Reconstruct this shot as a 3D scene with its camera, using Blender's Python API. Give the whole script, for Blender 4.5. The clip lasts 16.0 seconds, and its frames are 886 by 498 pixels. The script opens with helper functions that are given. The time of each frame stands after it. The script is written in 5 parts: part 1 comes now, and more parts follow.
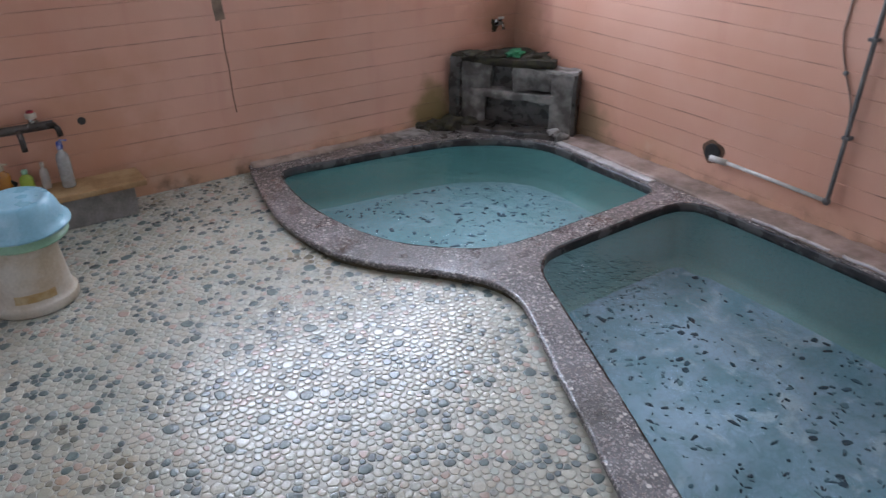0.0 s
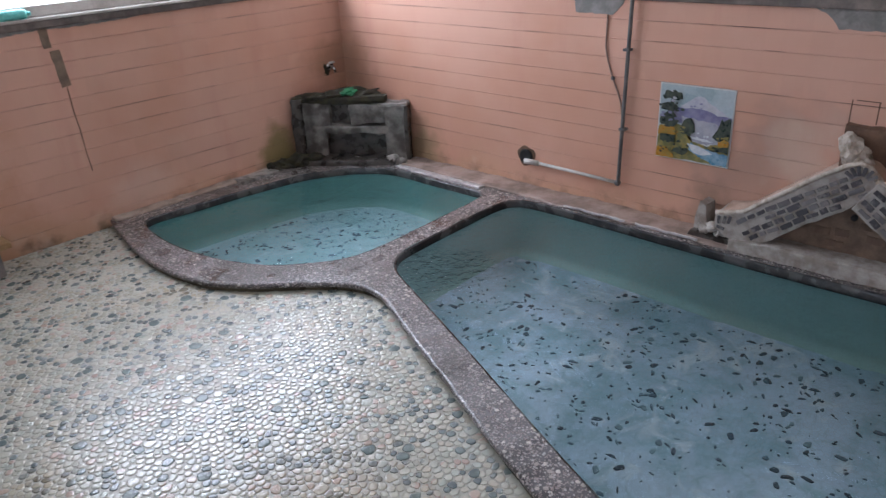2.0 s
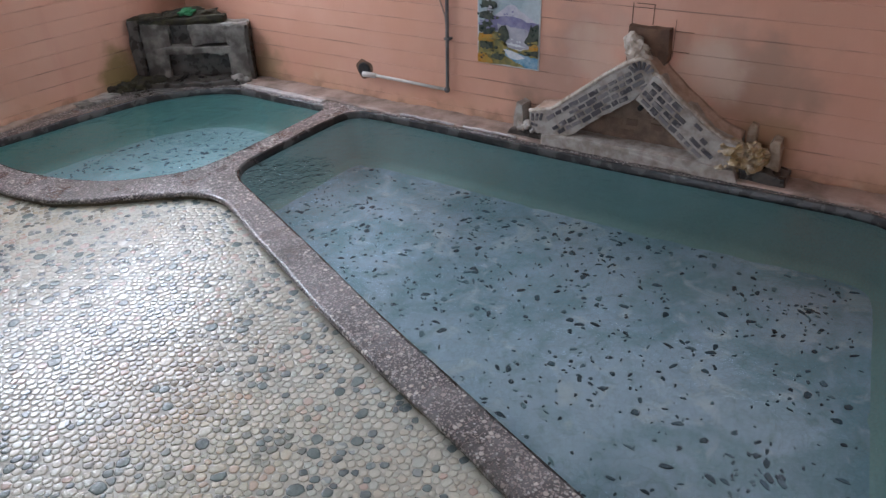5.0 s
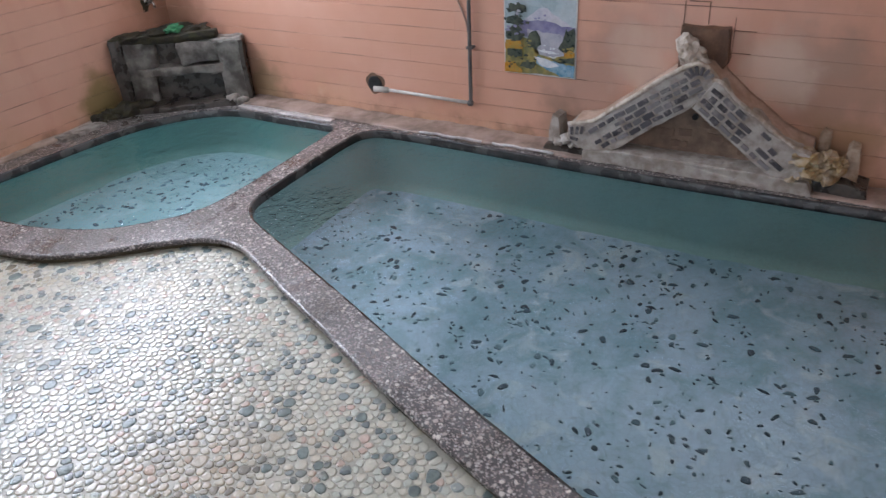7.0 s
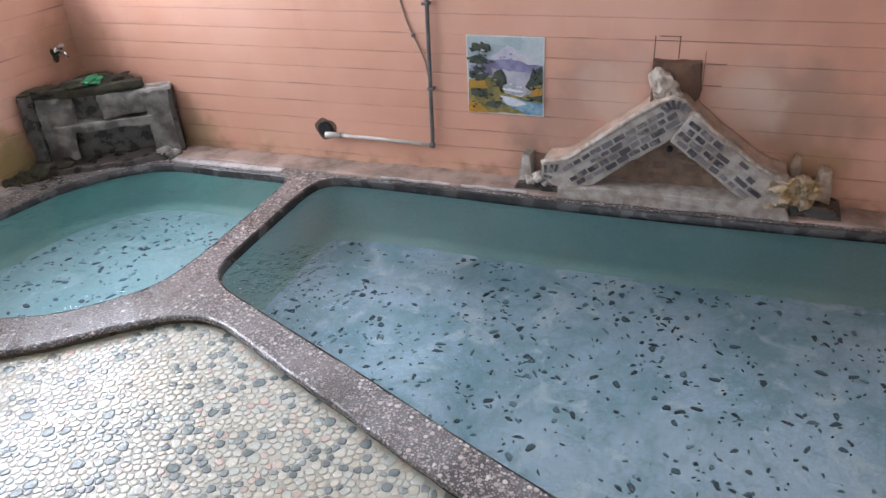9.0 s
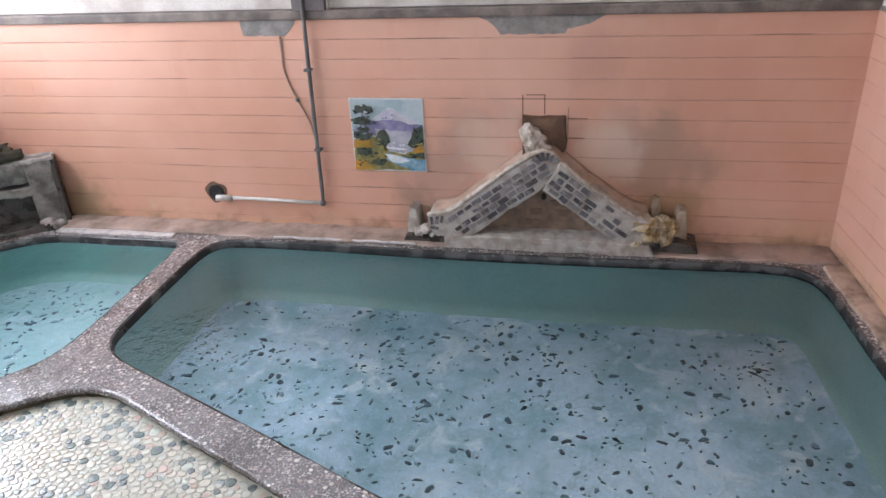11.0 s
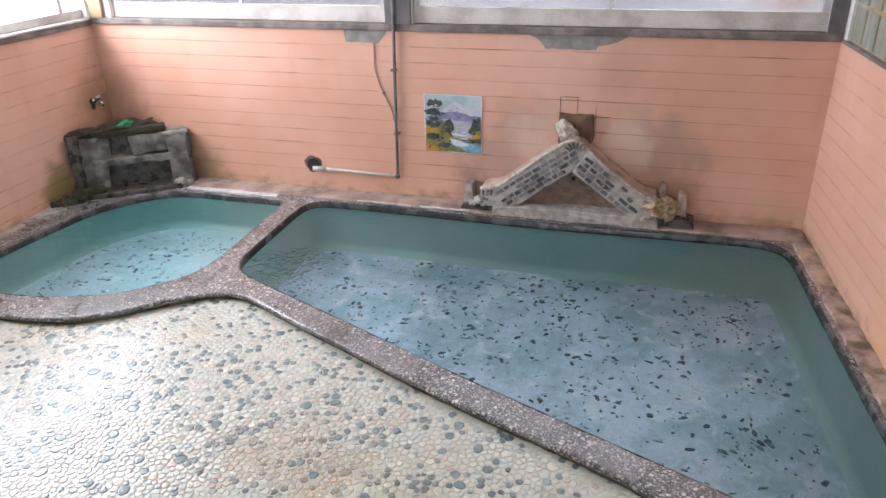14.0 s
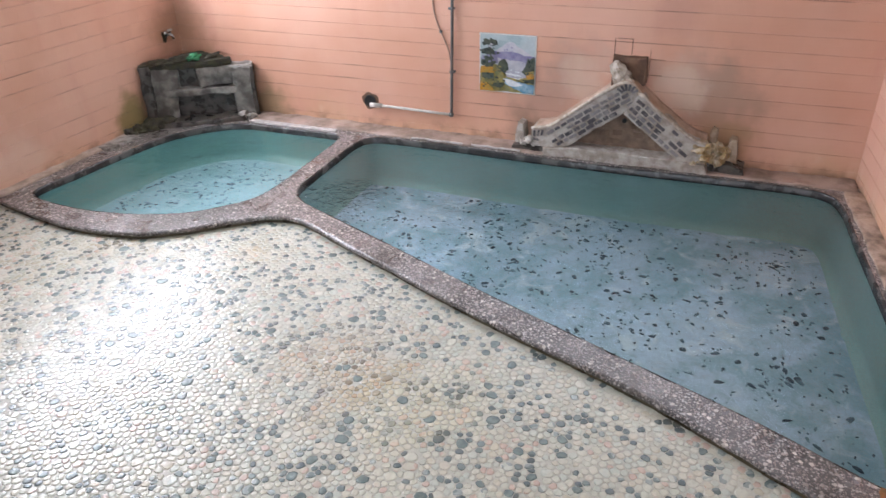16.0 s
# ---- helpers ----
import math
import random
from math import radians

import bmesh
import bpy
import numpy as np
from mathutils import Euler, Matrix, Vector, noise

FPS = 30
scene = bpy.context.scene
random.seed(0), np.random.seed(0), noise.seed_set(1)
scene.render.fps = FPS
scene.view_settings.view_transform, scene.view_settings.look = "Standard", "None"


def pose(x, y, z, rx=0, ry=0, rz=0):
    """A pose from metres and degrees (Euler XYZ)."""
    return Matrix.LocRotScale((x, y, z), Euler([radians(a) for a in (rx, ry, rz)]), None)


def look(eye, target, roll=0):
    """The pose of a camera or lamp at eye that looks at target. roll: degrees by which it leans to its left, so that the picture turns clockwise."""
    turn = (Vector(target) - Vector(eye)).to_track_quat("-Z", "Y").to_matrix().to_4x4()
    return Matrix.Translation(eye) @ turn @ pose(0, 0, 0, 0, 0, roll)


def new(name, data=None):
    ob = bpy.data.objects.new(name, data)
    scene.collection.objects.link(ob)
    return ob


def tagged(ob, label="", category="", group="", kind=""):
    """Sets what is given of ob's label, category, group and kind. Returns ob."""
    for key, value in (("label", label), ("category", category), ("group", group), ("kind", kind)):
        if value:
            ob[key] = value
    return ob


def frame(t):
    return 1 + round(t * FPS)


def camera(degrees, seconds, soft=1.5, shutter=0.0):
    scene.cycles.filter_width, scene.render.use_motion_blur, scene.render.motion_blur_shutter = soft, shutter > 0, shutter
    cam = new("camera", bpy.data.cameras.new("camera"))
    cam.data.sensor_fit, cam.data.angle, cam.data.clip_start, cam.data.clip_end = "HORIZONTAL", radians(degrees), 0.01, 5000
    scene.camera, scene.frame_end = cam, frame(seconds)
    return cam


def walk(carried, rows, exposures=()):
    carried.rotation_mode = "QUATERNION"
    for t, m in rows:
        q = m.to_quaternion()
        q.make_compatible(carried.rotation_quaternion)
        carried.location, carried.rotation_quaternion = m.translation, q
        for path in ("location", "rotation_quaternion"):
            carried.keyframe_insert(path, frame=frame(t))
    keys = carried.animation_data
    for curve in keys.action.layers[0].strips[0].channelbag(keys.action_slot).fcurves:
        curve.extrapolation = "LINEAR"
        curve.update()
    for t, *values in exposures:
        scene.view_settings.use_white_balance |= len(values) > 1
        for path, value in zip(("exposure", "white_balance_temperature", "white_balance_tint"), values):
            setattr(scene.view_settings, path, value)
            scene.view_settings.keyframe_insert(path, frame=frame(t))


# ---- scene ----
cam = camera(62.5, 16.0, soft=1.4, shutter=0.3)
PATH = [
    (0, (0.811, -0.006, 1.579), (1.81, 1.446, 0.634), 0.1),
    (0.5, (0.701, -0.05, 1.59), (1.853, 1.294, 0.658), -0.3),
    (1, (0.599, -0.131, 1.608), (1.882, 1.096, 0.689), -0.2),
    (1.5, (0.581, -0.225, 1.613), (1.944, 0.943, 0.732), -1.5),
    (2, (0.522, -0.421, 1.623), (1.834, 0.832, 0.781), -2.9),
    (2.5, (0.46, -0.572, 1.655), (1.718, 0.748, 0.833), -2.5),
    (3, (0.4, -0.648, 1.632), (1.75, 0.541, 0.759), -1.0),
    (3.5, (0.387, -0.743, 1.61), (1.734, 0.391, 0.662), -2.1),
    (4, (0.379, -0.822, 1.588), (1.761, 0.237, 0.603), -2.0),
    (4.2, (0.371, -0.835, 1.574), (1.768, 0.184, 0.569), -1.9),
    (6.3, (0.418, -0.679, 1.62), (1.877, 0.255, 0.621), -1.8),
    (6.5, (0.459, -0.594, 1.611), (1.909, 0.356, 0.615), -1.9),
    (7, (0.6, -0.353, 1.582), (2.056, 0.555, 0.555), -4.1),
    (7.5, (0.635, -0.177, 1.593), (2.05, 0.8, 0.572), -3.8),
    (8, (0.654, 0.014, 1.613), (2.176, 0.829, 0.602), -3.3),
    (8.5, (0.622, 0.131, 1.628), (2.256, 0.706, 0.63), -2.6),
    (9, (0.601, 0.132, 1.636), (2.214, 0.778, 0.646), -3.6),
    (9.5, (0.593, 0.124, 1.641), (2.219, 0.793, 0.688), -2.8),
    (10, (0.664, 0.121, 1.597), (2.371, 0.617, 0.681), -4.8),
    (10.2, (0.662, 0.103, 1.621), (2.361, 0.583, 0.683), -5.1),
    (12.3, (-0.07, -0.022, 1.819), (1.754, 0.256, 1.049), 0.3),
    (12.5, (-0.157, -0.024, 1.837), (1.659, 0.26, 1.049), -0.2),
    (13, (-0.299, -0.032, 1.902), (1.5, 0.27, 1.082), 0.1),
    (13.5, (-0.4, -0.109, 1.907), (1.364, 0.312, 1.064), -1.5),
    (14, (-0.488, -0.19, 1.919), (1.234, 0.343, 1.054), -1.5),
    (14.5, (-0.505, -0.203, 1.869), (1.201, 0.352, 0.985), -0.6),
    (15, (-0.598, -0.236, 1.882), (1.091, 0.263, 0.933), -0.6),
    (15.5, (-0.6, -0.262, 1.855), (1.039, 0.294, 0.852), -0.9),
    (16, (-0.654, -0.301, 1.879), (0.963, 0.361, 0.907), -1.4),
]
EXPOSURES = [(0.0, -0.85, 5950, 11), (1.0, -0.85, 6000, 11), (2.0, -0.75, 6100, 11), (4.2, -0.65, 6200, 11), (6.5, -0.5, 6250, 11), (7.5, -0.4, 6300, 11), (8.5, -0.25, 6350, 11), (9.5, -0.12, 6350, 11), (10.2, -0.1, 6350, 11), (12.4, 0.0, 6500, 11), (14.0, 0.08, 6500, 11), (16.0, 0.1, 6500, 11)]
LEFT_WATTS, FRONT_FILL_WATTS, YARD, SKY_ABOVE = 142.0, 42.0, 0.52, 7.5
walk(cam, [(t, look(eye, target, roll)) for t, eye, target, roll in PATH], EXPOSURES)

# ---- plan of the room, in metres ----
XB, YL, YR, XF = 4.0, 3.80, -1.09, -1.9     # back, left, right and front wall
ZC, SILL, PITCH = 2.62, 1.17, 0.0975         # ceiling, sill height, tile pitch
WTOP = 2.28                                  # window head
CURB, WATER = 0.045, 0.010                   # curb top and water level
SKEW = 5.3                                   # degrees by which the right wall leans away from square
TURN = Matrix.Translation((XB, YR, 0)) @ pose(0, 0, 0, 0, 0, SKEW) @ Matrix.Translation((-XB, -YR, 0))
YX = -1.55                                   # floor and coping run on under the skewed wall to here

# ---- world and light ----
world = bpy.data.worlds.new("overcast_sky")
scene.world = world
world.use_nodes = True
wn = world.node_tree
sky = wn.nodes.new("ShaderNodeTexSky")
sky.sky_type = "NISHITA"
sky.sun_disc = False
sky.sun_elevation, sky.sun_rotation = radians(40), radians(20)
wn.links.new(sky.outputs[0], wn.nodes["Background"].inputs[0])
wn.nodes["Background"].inputs[1].default_value = 0.10


def window_light(name, centre, target, wide, high, watts, colour):
    data = bpy.data.lights.new(name, "AREA")
    data.shape, data.size, data.size_y, data.energy, data.color = "RECTANGLE", wide, high, watts, colour
    lamp = new(name, data)
    lamp.matrix_world = look(centre, target)
    return lamp


window_light("daylight_left", (2.72, YL + 0.30, 1.76), (2.72, 0, 1.76), 2.36, 1.02, LEFT_WATTS, (0.86, 0.885, 0.99))
# fill lamp added behind the camera; no such source is in view
window_light("fill_light_front", (XF - 0.25, 0.30, 1.70), (0, 0.30, 1.70), 2.5, 1.1, FRONT_FILL_WATTS, (0.86, 0.885, 0.99))


# ---- materials ----
class Graph:
    """A small helper round one material's node tree."""

    def __init__(self, name):
        self.m = bpy.data.materials.new(name)
        self.m.use_nodes = True
        self.nt = self.m.node_tree
        self.bsdf = self.nt.nodes["Principled BSDF"]
        self.pos = self.nt.nodes.new("ShaderNodeNewGeometry").outputs["Position"]

    def put(self, socket, value):
        if isinstance(value, bpy.types.NodeSocket):
            self.nt.links.new(value, socket)
        else:
            socket.default_value = value

    def scaled(self, v):
        n = self.nt.nodes.new("ShaderNodeMapping")
        self.put(n.inputs["Vector"], self.pos)
        n.inputs["Scale"].default_value = v
        return n.outputs[0]

    def noise(self, scale, detail=3.0, rough=0.55, vector=None, warp=0.0):
        n = self.nt.nodes.new("ShaderNodeTexNoise")
        self.put(n.inputs["Vector"], vector or self.pos)
        self.put(n.inputs["Scale"], scale)
        self.put(n.inputs["Detail"], detail)
        self.put(n.inputs["Roughness"], rough)
        self.put(n.inputs["Distortion"], warp)
        return n.outputs["Fac"]

    def cells(self, scale, feature="F1", vector=None):
        n = self.nt.nodes.new("ShaderNodeTexVoronoi")
        n.feature = feature
        self.put(n.inputs["Vector"], vector or self.pos)
        self.put(n.inputs["Scale"], scale)
        return n

    def span(self, value, a, b, c=0.0, d=1.0):
        n = self.nt.nodes.new("ShaderNodeMapRange")
        n.interpolation_type = "SMOOTHSTEP"
        self.put(n.inputs["Value"], value)
        for key, v in (("From Min", a), ("From Max", b), ("To Min", c), ("To Max", d)):
            self.put(n.inputs[key], v)
        return n.outputs["Result"]

    def math(self, kind, a, b=0.5):
        n = self.nt.nodes.new("ShaderNodeMath")
        n.operation = kind
        self.put(n.inputs[0], a)
        self.put(n.inputs[1], b)
        return n.outputs[0]

    def mix(self, fac, a, b, kind="MIX"):
        n = self.nt.nodes.new("ShaderNodeMixRGB")
        n.blend_type = kind
        self.put(n.inputs["Fac"], fac)
        for key, v in (("Color1", a), ("Color2", b)):
            self.put(n.inputs[key], v if isinstance(v, bpy.types.NodeSocket) else (*v, 1.0))
        return n.outputs["Color"]

    def ramp(self, fac, stops, kind="LINEAR"):
        n = self.nt.nodes.new("ShaderNodeValToRGB")
        n.color_ramp.interpolation = kind
        e = n.color_ramp.elements
        while len(e) < len(stops):
            e.new(0.5)
        for k, (p, c) in enumerate(stops):
            e[k].position, e[k].color = p, (*c, 1.0)
        self.put(n.inputs["Fac"], fac)
        return n.outputs["Color"]

    def axis(self, index):
        n = self.nt.nodes.new("ShaderNodeSeparateXYZ")
        self.put(n.inputs[0], self.pos)
        return n.outputs[index]

    def blob(self, centre, radius, ragged=0.8, scale=5.0):
        """1 at a stain's middle, 0 outside, with an uneven edge."""
        n = self.nt.nodes.new("ShaderNodeVectorMath")
        n.operation = "DISTANCE"
        self.put(n.inputs[0], self.pos)
        n.inputs[1].default_value = centre
        d = self.math("DIVIDE", n.outputs["Value"], radius)
        d = self.math("ADD", d, self.math("MULTIPLY", self.math("SUBTRACT", self.noise(scale, 4), 0.5), 2 * ragged))
        return self.span(d, 0.25, 1.0, 1.0, 0.0)

    def bump(self, height, strength=0.3, depth=0.01):
        n = self.nt.nodes.new("ShaderNodeBump")
        self.put(n.inputs["Height"], height)
        n.inputs["Strength"].default_value, n.inputs["Distance"].default_value = strength, depth
        self.nt.links.new(n.outputs[0], self.bsdf.inputs["Normal"])
        return n.outputs[0]

    def done(self, colour, rough=0.5, metal=0.0, spec=0.5):
        b = self.bsdf.inputs
        self.put(b["Base Color"], colour if isinstance(colour, bpy.types.NodeSocket) else (*colour, 1.0))
        self.put(b["Roughness"], rough)
        self.put(b["Metallic"], metal)
        self.put(b["Specular IOR Level"], spec)
        return self.m


def plain(name, base, other, scale=8.0, rough=(0.4, 0.6), metal=0.0, bump=0.15, fine=90.0, spec=0.5):
    """Two-scale surface: blotches of two colours, fine grain, uneven gloss."""
    g = Graph(name)
    big = g.noise(scale, 4)
    grain = g.noise(fine, 3)
    col = g.mix(g.span(big, 0.35, 0.68), base, other)
    col = g.mix(0.5, col, g.ramp(grain, [(0.3, (0.72, 0.72, 0.72)), (0.7, (1.0, 1.0, 1.0))]), "MULTIPLY")
    if bump:
        g.bump(g.math("ADD", grain, big), bump, 0.004)
    return g.done(col, g.span(big, 0.3, 0.7, *rough), metal, spec)


def pink_material(name, joint):
    """Salmon gloss paint over tiles, stained by spring water; the joints carry mould in broken stretches."""
    g = Graph(name)
    big = g.noise(1.3, 4)
    col = g.mix(g.span(big, 0.3, 0.7), (0.59, 0.318, 0.222), (0.655, 0.384, 0.286))
    streak = g.noise(1.0, 5, 0.6, g.scaled((7.0, 7.0, 0.8)))
    col = g.mix(g.span(streak, 0.52, 0.72, 0.0, 0.35), col, (0.56, 0.28, 0.21))
    if not joint:
        info = g.nt.nodes.new("ShaderNodeObjectInfo")
        col = g.mix(0.35, col, g.ramp(info.outputs["Random"], [(0.0, (0.90, 0.90, 0.90)), (1.0, (1.0, 1.0, 1.0))]), "MULTIPLY")
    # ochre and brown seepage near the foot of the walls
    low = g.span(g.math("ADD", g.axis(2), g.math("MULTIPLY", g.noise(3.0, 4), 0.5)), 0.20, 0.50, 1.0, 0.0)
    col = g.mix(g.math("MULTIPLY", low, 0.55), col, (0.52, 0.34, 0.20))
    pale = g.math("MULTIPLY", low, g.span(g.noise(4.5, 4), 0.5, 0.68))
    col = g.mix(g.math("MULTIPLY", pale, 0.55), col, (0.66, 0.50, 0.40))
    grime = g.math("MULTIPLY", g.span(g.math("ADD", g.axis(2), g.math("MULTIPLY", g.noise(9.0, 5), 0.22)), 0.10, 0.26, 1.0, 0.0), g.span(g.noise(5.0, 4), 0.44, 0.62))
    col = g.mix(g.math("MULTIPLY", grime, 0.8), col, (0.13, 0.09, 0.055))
    # sooty and mineral halos round the spouts
    for centre, radius, tint, amount in (
        ((XB, 0.80, 0.36), 0.36, (0.33, 0.22, 0.175), 0.55),
        ((XB, 0.62, 0.55), 0.30, (0.40, 0.27, 0.215), 0.45),
        ((XB, -0.24, 0.44), 0.36, (0.33, 0.215, 0.155), 0.7),
        ((XB, -0.10, 0.60), 0.24, (0.38, 0.26, 0.20), 0.5),
        ((XB, 0.02, 0.52), 0.24, (0.64, 0.48, 0.38), 0.75),
        ((XB, 0.56, 0.50), 0.24, (0.64, 0.47, 0.37), 0.6),
        ((XB, -0.32, 0.20), 0.24, (0.34, 0.20, 0.10), 0.7),
        ((XB, 0.06, 0.95), 0.20, (0.45, 0.24, 0.19), 0.4),
        ((XB, 0.98, 0.14), 0.20, (0.26, 0.16, 0.11), 0.6),
        ((XB, YL, 0.62), 0.42, (0.34, 0.20, 0.12), 0.6),
        ((XB, 3.02, 0.12), 0.26, (0.24, 0.17, 0.09), 0.8),
        ((3.35, YL, 0.14), 0.24, (0.20, 0.16, 0.05), 0.85),
        ((1.35, YL, 0.30), 0.50, (0.47, 0.24, 0.13), 0.5),
        ((2.30, YL, 0.16), 0.26, (0.66, 0.50, 0.41), 0.3),
        ((2.60, YR - 0.13, 0.28), 0.28, (0.62, 0.34, 0.17), 0.6),
        ((2.25, YR - 0.16, 0.40), 0.32, (0.60, 0.37, 0.23), 0.4),
    ):
        col = g.mix(g.math("MULTIPLY", g.blob(centre, radius), amount), col, tint)
    if joint:
        line = g.noise(1.0, 5, 0.65, g.scaled((2.6, 2.6, 10.0)))
        col = g.mix(g.span(line, 0.47, 0.68), col, (0.11, 0.06, 0.045))
    g.bump(g.math("ADD", g.noise(14.0, 3), g.math("MULTIPLY", g.noise(120.0, 2), 0.3)), 0.25, 0.004)
    return g.done(col, g.span(big, 0.3, 0.7, 0.30, 0.48), 0.0, 0.45)


def pebble_material(name, random_socket):
    """Wet river-pebble mosaic: mostly cream and celadon, some slate blue and a few rosy stones."""
    g = Graph(name)
    n = g.nt.nodes.new("ShaderNodeObjectInfo" if random_socket == "Random" else "ShaderNodeNewGeometry")
    r = n.outputs[random_socket]
    clump = g.math("MULTIPLY", g.math("SUBTRACT", g.noise(6.0, 3, 0.6), 0.5), 0.95)
    v = g.math("ADD", r, clump)
    col = g.ramp(v, [(0.0, (0.50, 0.39, 0.32)), (0.05, (0.50, 0.47, 0.375)), (0.22, (0.52, 0.51, 0.42)), (0.45, (0.50, 0.505, 0.42)),
                     (0.64, (0.46, 0.485, 0.42)), (0.80, (0.27, 0.31, 0.29)), (0.85, (0.145, 0.185, 0.178)), (0.95, (0.09, 0.12, 0.12))], "CONSTANT")
    col = g.mix(0.6, col, g.ramp(g.noise(70.0, 3), [(0.3, (0.80, 0.80, 0.80)), (0.7, (1.0, 1.0, 1.0))]), "MULTIPLY")
    ochre = g.math("MULTIPLY", g.span(g.noise(1.7, 4), 0.55, 0.72), 0.55)
    col = g.mix(ochre, col, g.mix(0.6, col, (0.42, 0.27, 0.09)))
    col = g.mix(g.math("MULTIPLY", g.blob((1.45, 1.04, 0.0), 0.42, 0.9, 6.0), 0.6), col, g.mix(0.65, col, (0.30, 0.18, 0.07)))
    col = g.mix(g.math("MULTIPLY", g.blob((1.30, 0.62, 0.0), 0.36, 0.9, 6.0), 0.45), col, g.mix(0.5, col, (0.46, 0.38, 0.16)))
    g.bump(g.math("ADD", g.noise(160.0, 2), g.noise(40.0, 2)), 0.32, 0.002)
    g.bsdf.inputs["Coat Weight"].default_value = 0.7
    g.bsdf.inputs["Coat Roughness"].default_value = 0.15
    return g.done(col, g.span(g.noise(9.0, 3), 0.3, 0.7, 0.20, 0.34), 0.0, 0.5)


def granite_material(name, dark, mid, chip):
    """Washed aggregate: dark cement with grit of two sizes, few pale stones, worn smooth and wet on top."""
    g = Graph(name)
    base = g.mix(g.span(g.noise(4.0, 5, 0.6), 0.35, 0.65), dark, mid)
    col, relief = base, g.math("MULTIPLY", g.noise(45.0, 3), 0.8)
    for size, share, tint in ((170.0, 0.55, (chip[0] * 0.8, chip[1] * 0.72, chip[2] * 0.70)), (100.0, 0.70, chip), (60.0, 0.88, (chip[0] * 1.3, chip[1] * 1.28, chip[2] * 1.22))):
        cell = g.cells(size)
        tone = g.nt.nodes.new("ShaderNodeSeparateColor")
        g.put(tone.inputs[0], cell.outputs["Color"])
        body = g.span(cell.outputs["Distance"], 0.40, 0.60, 1.0, 0.0)
        grit = g.math("MULTIPLY", g.math("GREATER_THAN", tone.outputs[0], share), body)
        shade = g.mix(tone.outputs[1], (tint[0] * 0.55, tint[1] * 0.5, tint[2] * 0.5), tint)
        col = g.mix(grit, col, shade)
        relief = g.math("ADD", relief, g.math("MULTIPLY", grit, 0.7))
    slime = g.span(g.noise(2.2, 5), 0.50, 0.66, 0.0, 0.55)
    col = g.mix(slime, col, (dark[0] * 0.7, dark[1] * 0.62, dark[2] * 0.40))
    g.bump(relief, 0.9, 0.006)
    g.bsdf.inputs["Coat Weight"].default_value = 0.6
    g.bsdf.inputs["Coat Roughness"].default_value = 0.22
    return g.done(col, g.span(g.noise(6.0, 3), 0.3, 0.7, 0.22, 0.45))


def water_material():
    """Clear spring water: a tinted pass-through with a rippling mirror at the angle's own strength."""
    g = Graph("spring_water")
    out = g.nt.nodes["Material Output"]
    clear = g.nt.nodes.new("ShaderNodeBsdfTransparent")
    clear.inputs[0].default_value = (0.90, 0.96, 0.97, 1)
    mirror = g.nt.nodes.new("ShaderNodeBsdfGlossy")
    mirror.inputs["Roughness"].default_value = 0.05
    ripple = g.math("ADD", g.noise(5.0, 3, 0.5, None, 0.6), g.math("MULTIPLY", g.noise(17.0, 2), 0.35))
    splash = g.math("MULTIPLY", g.blob((2.84, 1.80, WATER), 0.34, 0.4, 5.0), g.noise(24.0, 2, 0.5, None, 0.8))
    ripple = g.math("ADD", ripple, g.math("MULTIPLY", splash, 3.2))
    normal = g.nt.nodes.new("ShaderNodeBump")
    normal.inputs["Strength"].default_value, normal.inputs["Distance"].default_value = 0.4, 0.04
    g.put(normal.inputs["Height"], ripple)
    fresnel = g.nt.nodes.new("ShaderNodeFresnel")
    fresnel.inputs["IOR"].default_value = 1.33
    g.put(fresnel.inputs["Normal"], normal.outputs[0])
    g.put(mirror.inputs["Normal"], normal.outputs[0])
    blend = g.nt.nodes.new("ShaderNodeMixShader")
    g.put(blend.inputs[0], fresnel.outputs[0])
    g.put(blend.inputs[1], clear.outputs[0])
    g.put(blend.inputs[2], mirror.outputs[0])
    g.put(out.inputs["Surface"], blend.outputs[0])
    g.nt.nodes.remove(g.bsdf)
    return g.m


def frosted_material(name, through_share, tint):
    """Frosted window glass: part clear, part scattering."""
    g = Graph(name)
    out = g.nt.nodes["Material Output"]
    clear = g.nt.nodes.new("ShaderNodeBsdfTransparent")
    clear.inputs[0].default_value = (*tint, 1)
    milk = g.nt.nodes.new("ShaderNodeBsdfTranslucent")
    milk.inputs[0].default_value = (*tint, 1)
    blend = g.nt.nodes.new("ShaderNodeMixShader")
    g.put(blend.inputs[0], g.span(g.noise(3.0, 3), 0.3, 0.7, 1 - through_share - 0.06, 1 - through_share + 0.06))
    g.put(blend.inputs[1], clear.outputs[0])
    g.put(blend.inputs[2], milk.outputs[0])
    g.put(out.inputs["Surface"], blend.outputs[0])
    g.nt.nodes.remove(g.bsdf)
    return g.m


